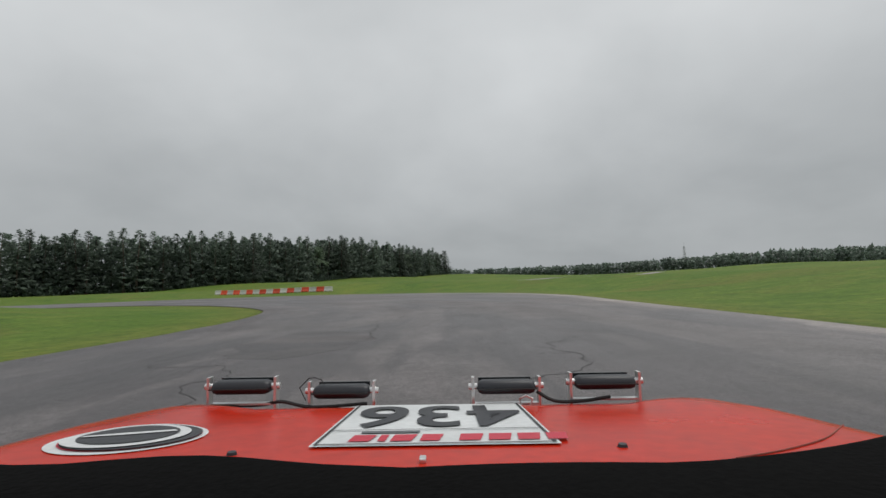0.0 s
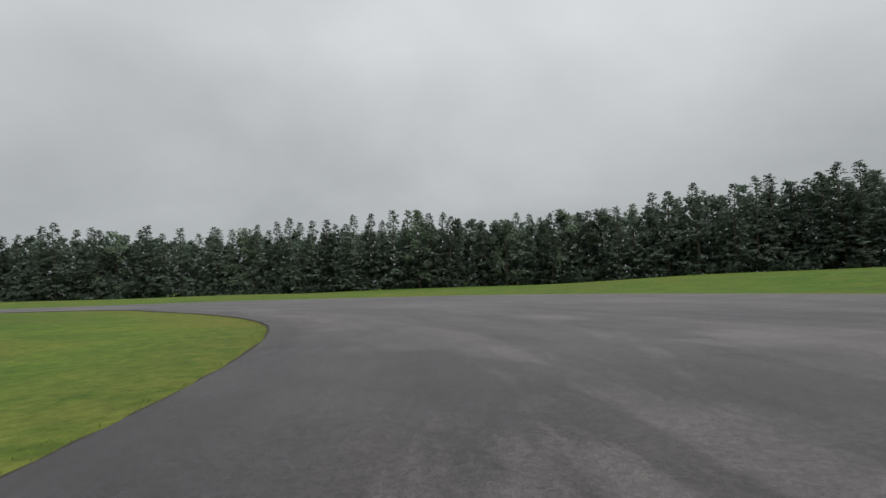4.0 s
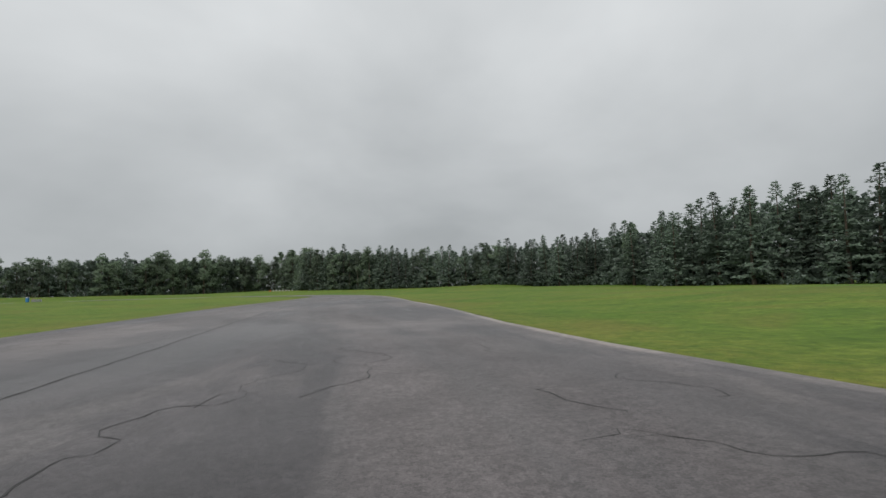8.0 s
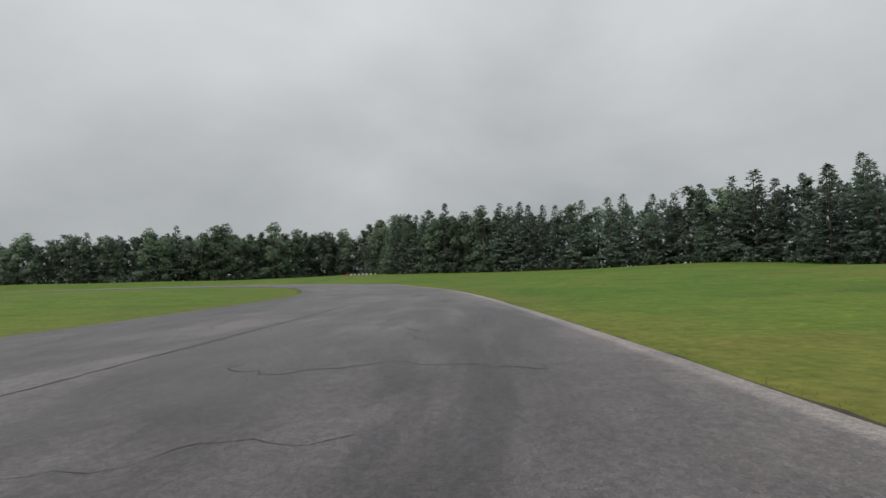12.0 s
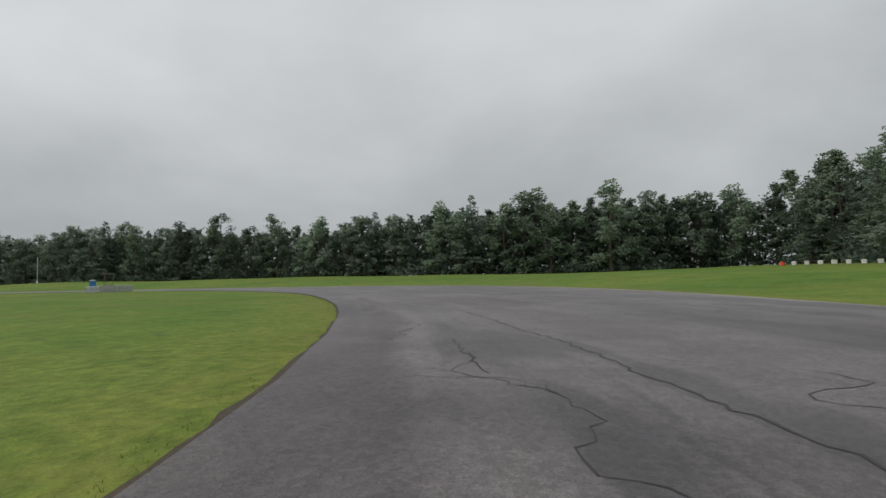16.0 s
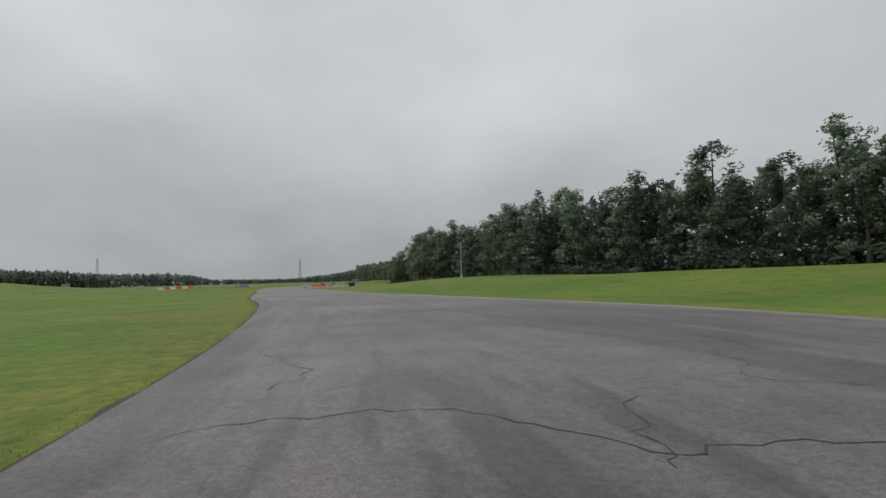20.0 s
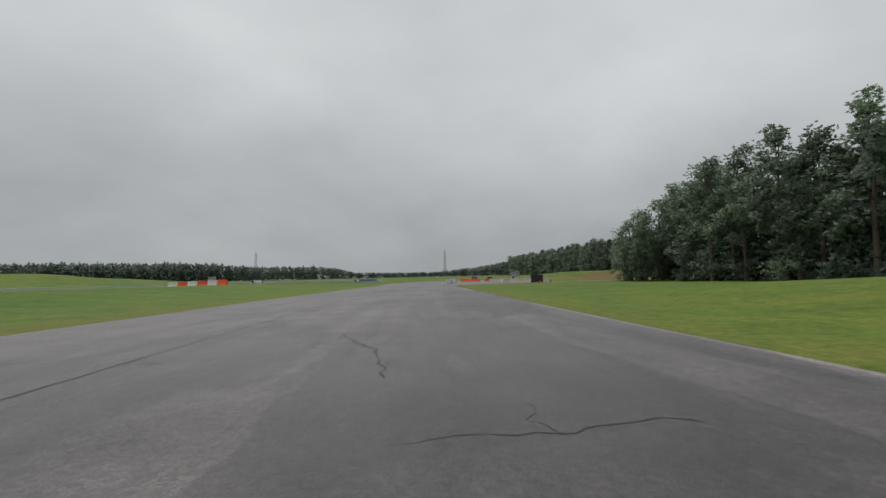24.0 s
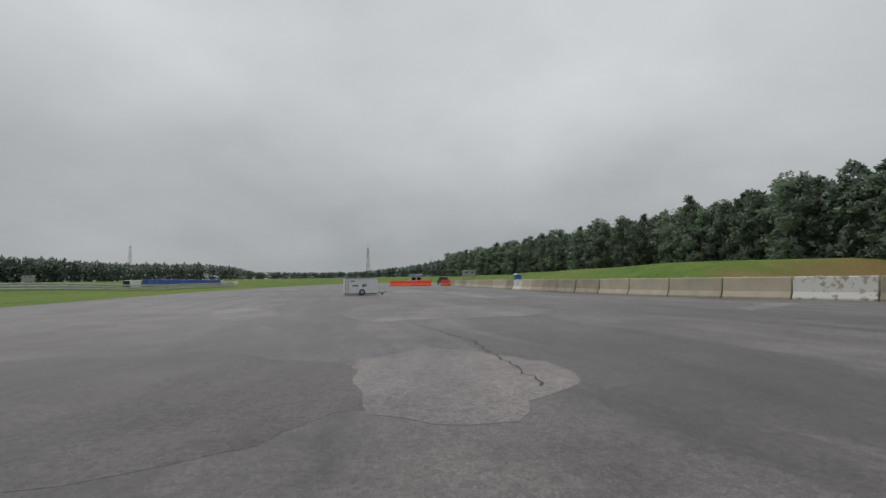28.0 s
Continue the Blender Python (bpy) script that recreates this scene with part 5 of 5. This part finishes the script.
def hairlines(count, seed):
    """Fine jagged cracks strewn over the whole track, as one mesh."""
    rg = random.Random(seed)
    b = bmesh.new()

    def walk_crack(p, heading, steps, width):
        keep, last = heading, None
        for i in range(steps):
            heading += rg.gauss(0, 0.55) + 0.35 * (keep - heading)
            d = Vector((math.cos(heading), math.sin(heading)))
            n = Vector((-d.y, d.x)) * width * rg.uniform(0.3, 1.0) * min(1, (steps - i) / 4)
            pair = (b.verts.new((p.x + n.x, p.y + n.y, 0.0035)), b.verts.new((p.x - n.x, p.y - n.y, 0.0035)))
            if last:
                b.faces.new((last[0], last[1], pair[1], pair[0]))
            last = pair
            if steps > 14 and rg.random() < 0.05:
                walk_crack(p, heading + rg.choice((-1, 1)) * rg.uniform(0.6, 1.3), rg.randint(4, 10), width * 0.7)
            p = p + d * rg.uniform(0.10, 0.24)

    for k in range(count):
        i = rg.randint(1, len(STRIP) - 2)
        s = STRIP[i]
        q = s[:2] * (1 - (u := rg.uniform(0.06, 0.92))) + s[2:] * u
        d = (STRIP[i + 1] - STRIP[i - 1])[:2]
        a = math.atan2(d[1], d[0]) + (rg.gauss(0, 0.15) if rg.random() < 0.65 else math.pi / 2 + rg.gauss(0, 0.3))
        walk_crack(Vector((q[0], q[1])), a, rg.randint(8, 42), rg.uniform(0.005, 0.016))
    bmesh.ops.recalc_face_normals(b, faces=b.faces)
    for f in b.faces:
        if f.normal.z < 0:
            f.normal_flip()
    return b


tagged(part("hairline_cracks", hairlines(560, 12), TAR, road, "fine jagged dark cracks in the asphalt"), kind="stuff")
PATCHES = ((180.5, -139.4, 2.5, 0.75, 14, 0), (190.0, -134.4, 3.6, 4.6, 6, 0), (182.3, -143.8, 1.4, 1.3, 20, 0), (179.6, -145.2, 1.0, 0.9, 10, 0),
           (-3.5, 10, 1.3, 3.0, 4, 0), (118, -154.6, 19, 2.4, 17, 0), (168, -137.8, 3.2, 1.5, 14, 0), (160, -131, 6, 1.4, 16, 0),
           (191.4, -138.7, 2.6, 1.45, 8, 1), (203.0, -135.4, 5.5, 1.6, 20, 1), (203.0, -138.9, 3.4, 2.4, 0, 1), (202.8, -130.0, 4.4, 1.4, 32, 1),
           (204.0, -148.8, 3.0, 0.7, -40, 1), (222, -138, 9, 1.6, 14, 1), (235, -131, 10, 2.0, 10, 1))
for k, (x, y, rx, ry, turn, light) in enumerate(PATCHES):
    part("asphalt_patch", blot(x, y, rx, ry, turn, 0.0012 + 0.00015 * k, k * 1.7), PATCH_LIGHT if light else PATCH_DARK, road)


def lie(x, y):
    """Height of the ground sheet itself."""
    i, j = int(np.clip(np.searchsorted(gx, x) - 1, 0, nx - 2)), int(np.clip(np.searchsorted(gy, y) - 1, 0, ny - 2))
    fx, fy = (x - gx[i]) / (gx[i + 1] - gx[i]), (y - gy[j]) / (gy[j + 1] - gy[j])
    z = GZ.reshape(ny, nx)
    return float((z[j, i] * (1 - fx) + z[j, i + 1] * fx) * (1 - fy) + (z[j + 1, i] * (1 - fx) + z[j + 1, i + 1] * fx) * fy)


def draped(points, widths, lift, seed):
    """A strip laid over the ground's slopes."""
    line = spline([np.array((*p, w), float) for p, w in zip(points, widths)], 1.5)
    bmd = bmesh.new()
    uv_d = bmd.loops.layers.uv.new("UVMap")
    last = None
    for i, q in enumerate(line):
        d = line[min(i + 1, len(line) - 1)][:2] - line[max(i - 1, 0)][:2]
        d = d / (np.linalg.norm(d) + 1e-9)
        n = np.array((-d[1], d[0]))
        row = []
        for j in range(5):
            c = q[:2] + n * (j - 2) / 4 * q[2] * (1 + 0.08 * noise.noise((i * 0.4, j, seed)))
            row.append(bmd.verts.new((c[0], c[1], lie(c[0], c[1]) + lift)))
        if last:
            for j in range(4):
                f = bmd.faces.new((last[j], last[j + 1], row[j + 1], row[j]))
                for lp in f.loops:
                    lp[uv_d].uv = (lp.vert.co.x, lp.vert.co.y)
        last = row
    for f in bmd.faces:
        f.normal_update()
        if f.normal.z < 0:
            f.normal_flip()
    return bmd


tagged(mesh_object("service_road", draped([(2, 94), (6, 103), (14, 114), (32, 134), (58, 160)], (2, 8, 6, 4, 4), 0.06, 3), PATCH_LIGHT), "pale worn asphalt service road climbing the grassy hill", "road", kind="structure")
SOIL = material("damp_dark_soil", (0.055, 0.042, 0.026), 0.9, spread=0.3, scale=2, fine=20, bump=0.5)
for k, line in enumerate((left_edge, right_edge)):
    part("soil_edge", ribbon(line[::2], 0.2, -0.022, 0.05, 40 + k, 0.4), SOIL, ground, "dark bare soil beside the asphalt")
part("soil_edge", ribbon(island_edge, 0.16, -0.022, 0.05, 44, 0.4), SOIL, ground, "dark bare soil beside the asphalt")
PAINT_LINE = material("worn_white_road_paint", (0.42, 0.41, 0.39), 0.7, spread=0.3, scale=1.5, fine=25)
part("painted_line", ribbon([(209.8, -147.3), (207.7, -149.1), (205.6, -150.4), (203.8, -151.5)], 0.14, 0.003, 0.03, 51, 0.3), PAINT_LINE, road, "worn white painted line")


# ---- the race car, standing where it starts ----
CAR_RED = material("faded_red_paint", (0.56, 0.020, 0.004), 0.24, spread=0.12, scale=2.5, fine=25, spec=0.18)
CAR_DULL = material("dull_red_edge", (0.24, 0.035, 0.016), 0.6, spread=0.2, scale=6, fine=40)
PANEL_WHITE = material("white_vinyl", (0.70, 0.72, 0.72), 0.45, spread=0.08, scale=5, fine=50)
INK_BLACK = material("black_vinyl", (0.02, 0.022, 0.028), 0.45, spread=0.1)
INK_RED = material("crimson_vinyl", (0.55, 0.02, 0.05), 0.45, spread=0.08)
CHROME = material("brushed_steel", (0.72, 0.72, 0.72), 0.42, metal=1.0, spread=0.06)
COWL = material("black_textured_plastic", (0.005, 0.005, 0.005), 0.9, spread=0.25, scale=8, fine=80, bump=0.3, spec=0.03)

car = thing("race_car", "bright red race car with four light bars on its hood", "car", at=pose(0.18, -0.11, 0.005, 0.32, 1.21, 4.45))
car.scale = (1.0, 0.95, 1.0)


def hood_z(x, y):
    z = 0.788 - 0.097 * (y - 0.83)
    a = abs(x + 0.02)
    z += 0.016 * max(0, 1 - ((a - 0.74) / 0.16) ** 2) * min(1, max(0, (y - 1.2) / 0.4))
    if a > 0.92:
        z -= 1.6 * (a - 0.92) ** 1.5
    z -= 0.10 * max(0, y - 1.50) ** 1.6
    return z


def hood_front(x):
    a = abs(x + 0.02)
    return 1.68 - 0.02 * a - 12 * max(0, a - 0.80) ** 2


bm = bmesh.new()
NX, NY = 48, 22
grid = []
for i in range(NX + 1):
    x = -1.0 + 1.98 * i / NX
    col = []
    for j in range(NY + 1):
        v = j / NY
        back = 0.80 + 0.10 * max(0, abs(x) - 0.3)
        y = back + (hood_front(x) - back) * v
        z = hood_z(x, y)
        if v > 0.9:
            z -= 0.10 * ((v - 0.9) / 0.1) ** 2 * 0.25
        col.append(bm.verts.new((x, y, z)))
    grid.append(col)
for i in range(NX):
    for j in range(NY):
        bm.faces.new((grid[i][j], grid[i + 1][j], grid[i + 1][j + 1], grid[i][j + 1]))
rim = [e for e in bm.edges if e.is_boundary]
ext = bmesh.ops.extrude_edge_only(bm, edges=rim)
for g in ext["geom"]:
    if isinstance(g, bmesh.types.BMVert):
        g.co.z -= 0.05
bmesh.ops.recalc_face_normals(bm, faces=bm.faces)
hood = part("hood", bm, CAR_RED, car, smooth=True)


def on_hood(points, lift):
    return [(x, y, hood_z(x, y) + lift) for x, y in points]


def decal(name, outline, lift, mat, parent, label=""):
    """A flat vinyl shape laid over the hood: outline of (x, y)."""
    b = bmesh.new()
    vs = [b.verts.new(p) for p in on_hood(outline, lift)]
    f = b.faces.new(vs)
    f.normal_update()
    if f.normal.z < 0:
        f.normal_flip()
    return part(name, b, mat, parent, label)


def disc(cx, cy, rx, ry, n=48):
    return [(cx + rx * math.cos(2 * math.pi * k / n), cy + ry * math.sin(2 * math.pi * k / n)) for k in range(n)]


plate = decal("number_plate", [(-0.275, 1.025), (0.226, 1.025), (0.226, 1.61), (-0.275, 1.61)], 0.004, PANEL_WHITE, hood, "white vinyl number panel with black digits")
for x0, y0, x1, y1 in ((-0.268, 1.033, 0.219, 1.040), (-0.268, 1.180, 0.219, 1.186), (-0.268, 1.033, -0.262, 1.60), (0.213, 1.033, 0.219, 1.60)):
    decal("rule", [(x0, y0), (x1, y0), (x1, y1), (x0, y1)], 0.006, INK_BLACK, plate)
x = -0.205
for w in (0.055, 0.02, 0.055, 0.05, 0.0, 0.055, 0.055, 0.055, 0.05):
    if w:
        decal("red_mark", [(x, 1.06), (x + w * 0.8, 1.06), (x + w, 1.125), (x + w * 0.1, 1.125)], 0.006, INK_RED, plate)
        x += w + 0.006
    else:
        x += 0.025
decal("grey_mark", [(-0.19, 1.145), (-0.06, 1.145), (-0.06, 1.168), (-0.19, 1.168)], 0.006, GREY_MARK, plate)
for k, (char, mid) in enumerate((("4", 0.125), ("3", -0.022), ("6", -0.169))):
    cu = bpy.data.curves.new("digit", "FONT")
    cu.body, cu.size, cu.align_x, cu.align_y, cu.offset = char, 0.40, "CENTER", "CENTER", 0.006
    tmp = new("digit_source", cu)
    bpy.context.view_layer.update()
    dm = bpy.data.meshes.new_from_object(tmp.evaluated_get(bpy.context.evaluated_depsgraph_get()))
    bpy.data.objects.remove(tmp)
    dm.transform(Matrix.Rotation(math.pi, 4, "Z") @ Matrix.Diagonal((0.74, 1.15, 1, 1)))
    for v in dm.vertices:
        px, py = v.co.x + mid, v.co.y + 1.40
        v.co = (px, py, hood_z(px, py) + 0.0065)
    dm.materials.clear()
    dm.materials.append(INK_BLACK)
    digit = new("digit", dm)
    digit.parent = plate

badge = decal("round_sticker", disc(-0.700, 1.150, 0.157, 0.155), 0.002, PANEL_WHITE, hood, "round white sticker with dark and red rings")
decal("ring", disc(-0.695, 1.152, 0.140, 0.136), 0.004, INK_RED, badge)
decal("ring", disc(-0.691, 1.149, 0.138, 0.132), 0.006, INK_BLACK, badge)
decal("ring", disc(-0.705, 1.150, 0.126, 0.122), 0.008, PANEL_WHITE, badge)
decal("ring", disc(-0.703, 1.152, 0.100, 0.098), 0.010, INK_BLACK, badge)
decal("stripe", [(-0.79, 1.115), (-0.71, 1.138), (-0.61, 1.178), (-0.625, 1.194), (-0.72, 1.160), (-0.785, 1.130)], 0.012, PANEL_WHITE, badge)
for px, py in ((-0.409, 0.985), (0.338, 1.003)):
    b = tube((px, py, hood_z(px, py)), (px, py, hood_z(px, py) + 0.006), 0.010, 0.008, 14)
    part("hood_pin", b, INK_BLACK, hood, "black hood pin")
for px, py in ((-0.044, 0.908), (0.179, 0.845)):
    part("washer_nozzle", box(px - 0.006, py - 0.01, hood_z(px, py), px + 0.006, py + 0.012, hood_z(px, py) + 0.009, 0.002), CHROME, hood)


def light_bar(x0, x1, z):
    """Black rounded lamp housing between two steel legs, seen from behind."""
    t = part("light_bar", box(x0 + 0.012, 1.625, -0.023, x1 - 0.012, 1.695, 0.019, 0.0195), INK_BLACK, car, "black rounded light bar on steel legs", smooth=True)
    part("seam", box(x0 + 0.014, 1.617, -0.004, x1 - 0.014, 1.622, -0.001), BLACK_RUBBER, t)
    t.matrix_local = pose(0, 0, z, 0, 0, 0)
    part("lens", box(x0 + 0.02, 1.70, -0.02, x1 - 0.02, 1.708, 0.02), DARK_GLASS, t)
    for lx in (x0, x1):
        part("leg", box(lx - 0.004, 1.645, -0.075, lx + 0.004, 1.675, 0.03), CHROME, t)
        part("bolt", tube((lx - 0.014, 1.66, 0.0), (lx + 0.014, 1.66, 0.0), 0.010, None, 10), CHROME, t)
    part("crossbar", box(x0, 1.648, -0.058, x1, 1.672, -0.052), CHROME, t)
    return t


for x0, x1, z in ((-0.758, -0.545, 0.768), (-0.436, -0.230, 0.750), (0.087, 0.299, 0.757), (0.399, 0.618, 0.767)):
    light_bar(x0, x1, z)


def cable(points, r):
    """One round lead swept along the points."""
    b = bmesh.new()
    line = spline([np.array(p) for p in points], 0.015)
    prev = None
    for i, p in enumerate(line):
        d = Vector(line[min(i + 1, len(line) - 1)] - line[max(i - 1, 0)]).normalized()
        side = d.cross(Vector((0.13, 0.21, 0.97))).normalized()
        up = side.cross(d)
        ring_v = [b.verts.new(Vector(p) + side * r * math.cos(k * math.pi / 3) + up * r * math.sin(k * math.pi / 3)) for k in range(6)]
        if prev:
            for k in range(6):
                b.faces.new((prev[k], prev[(k + 1) % 6], ring_v[(k + 1) % 6], ring_v[k]))
        else:
            b.faces.new(ring_v[::-1])
        prev = ring_v
    b.faces.new(prev)
    bmesh.ops.recalc_face_normals(b, faces=b.faces)
    return b


part("cable", cable([(-0.78, 1.63, 0.712), (-0.60, 1.66, 0.708), (-0.52, 1.64, 0.722), (-0.42, 1.63, 0.706), (-0.25, 1.64, 0.712)], 0.006), BLACK_RUBBER, car)
part("cable", cable([(0.29, 1.65, 0.74), (0.34, 1.63, 0.715), (0.42, 1.63, 0.712), (0.52, 1.64, 0.722)], 0.006), BLACK_RUBBER, car)
part("wire_loop", cable([(-0.45, 1.66, 0.72), (-0.47, 1.66, 0.76), (-0.44, 1.66, 0.79), (-0.40, 1.66, 0.785), (-0.38, 1.66, 0.75)], 0.0018), BLACK_RUBBER, car)
part("tow_ring", cable([(0.235, 1.62, 0.705), (0.23, 1.62, 0.725), (0.25, 1.62, 0.735), (0.27, 1.62, 0.725), (0.265, 1.62, 0.705)], 0.004), CHROME, car)

# nose, sides, cowl, floor and wheels under the hood
bm = profile_bar([(-0.88, 0.20), (0.86, 0.20), (0.93, 0.42), (0.94, 0.60), (0.80, 0.655), (-0.82, 0.655), (-0.96, 0.60), (-0.95, 0.42)], 0.75, 1.60)
bmesh.ops.bevel(bm, geom=[e for e in bm.edges if e.verts[0].co.y > 1.5 and e.verts[1].co.y > 1.5], offset=0.10, segments=3, affect="EDGES")
part("nose", bm, CAR_RED, car, smooth=False)
part("grille", box(-0.45, 1.585, 0.36, 0.43, 1.615, 0.52, 0.01), INK_BLACK, car)
for hx in (-0.68, 0.66):
    part("headlight", tube((hx, 1.56, 0.50), (hx, 1.62, 0.50), 0.085, 0.08, 18), DARK_GLASS, car)
for sx in (-0.95, 0.86):
    part("side_panel", box(sx, -2.2, 0.22, sx + 0.08, 0.78, 0.74, 0.03), CAR_RED, car)
part("floor_pan", box(-0.88, -2.2, 0.20, 0.87, 0.80, 0.26), COWL, car)
part("tail_panel", box(-0.95, -2.28, 0.22, 0.94, -2.2, 0.78, 0.03), CAR_RED, car)
bm = bmesh.new()
cols = []
for i in range(33):
    x = -1.05 + 2.1 * i / 32
    yb = 0.818 + 0.03 * math.sin(x * 5 + 1) + (0.10 if x < -0.1 and x > -0.75 else 0) * math.exp(-((x + 0.42) / 0.22) ** 2) + 0.32 * max(0, x - 0.35) ** 1.1 + 0.16 * max(0, -x - 0.6)
    cols.append([bm.verts.new((x, 0.42, 0.80)), bm.verts.new((x, 0.62, 0.815 + 0.02 * x * x)), bm.verts.new((x, yb - 0.05, 0.815 + 0.03 * x * x)), bm.verts.new((x, yb, 0.795 + 0.03 * x * x)), bm.verts.new((x, yb + 0.01, 0.70))])
for a, b in zip(cols, cols[1:]):
    for j in range(4):
        bm.faces.new((a[j], b[j], b[j + 1], a[j + 1]))
bmesh.ops.recalc_face_normals(bm, faces=bm.faces)
part("cowl", bm, COWL, car, "black dusty cowl at the foot of the windscreen", smooth=True)
part("hood_seam", cable(on_hood([(0.50, 0.90), (0.62, 0.955), (0.76, 1.045), (0.91, 1.19)], 0.001), 0.002), CAR_DULL, car)
for wx in (-0.80, 0.79):
    for wy in (1.15, -1.30):
        wheel = part("wheel", tube((wx - 0.09, wy, 0.30), (wx + 0.09, wy, 0.30), 0.30, None, 26), BLACK_RUBBER, car)
        part("rim", tube((wx - 0.095, wy, 0.30), (wx + 0.095, wy, 0.30), 0.19, None, 18), CHROME, wheel)
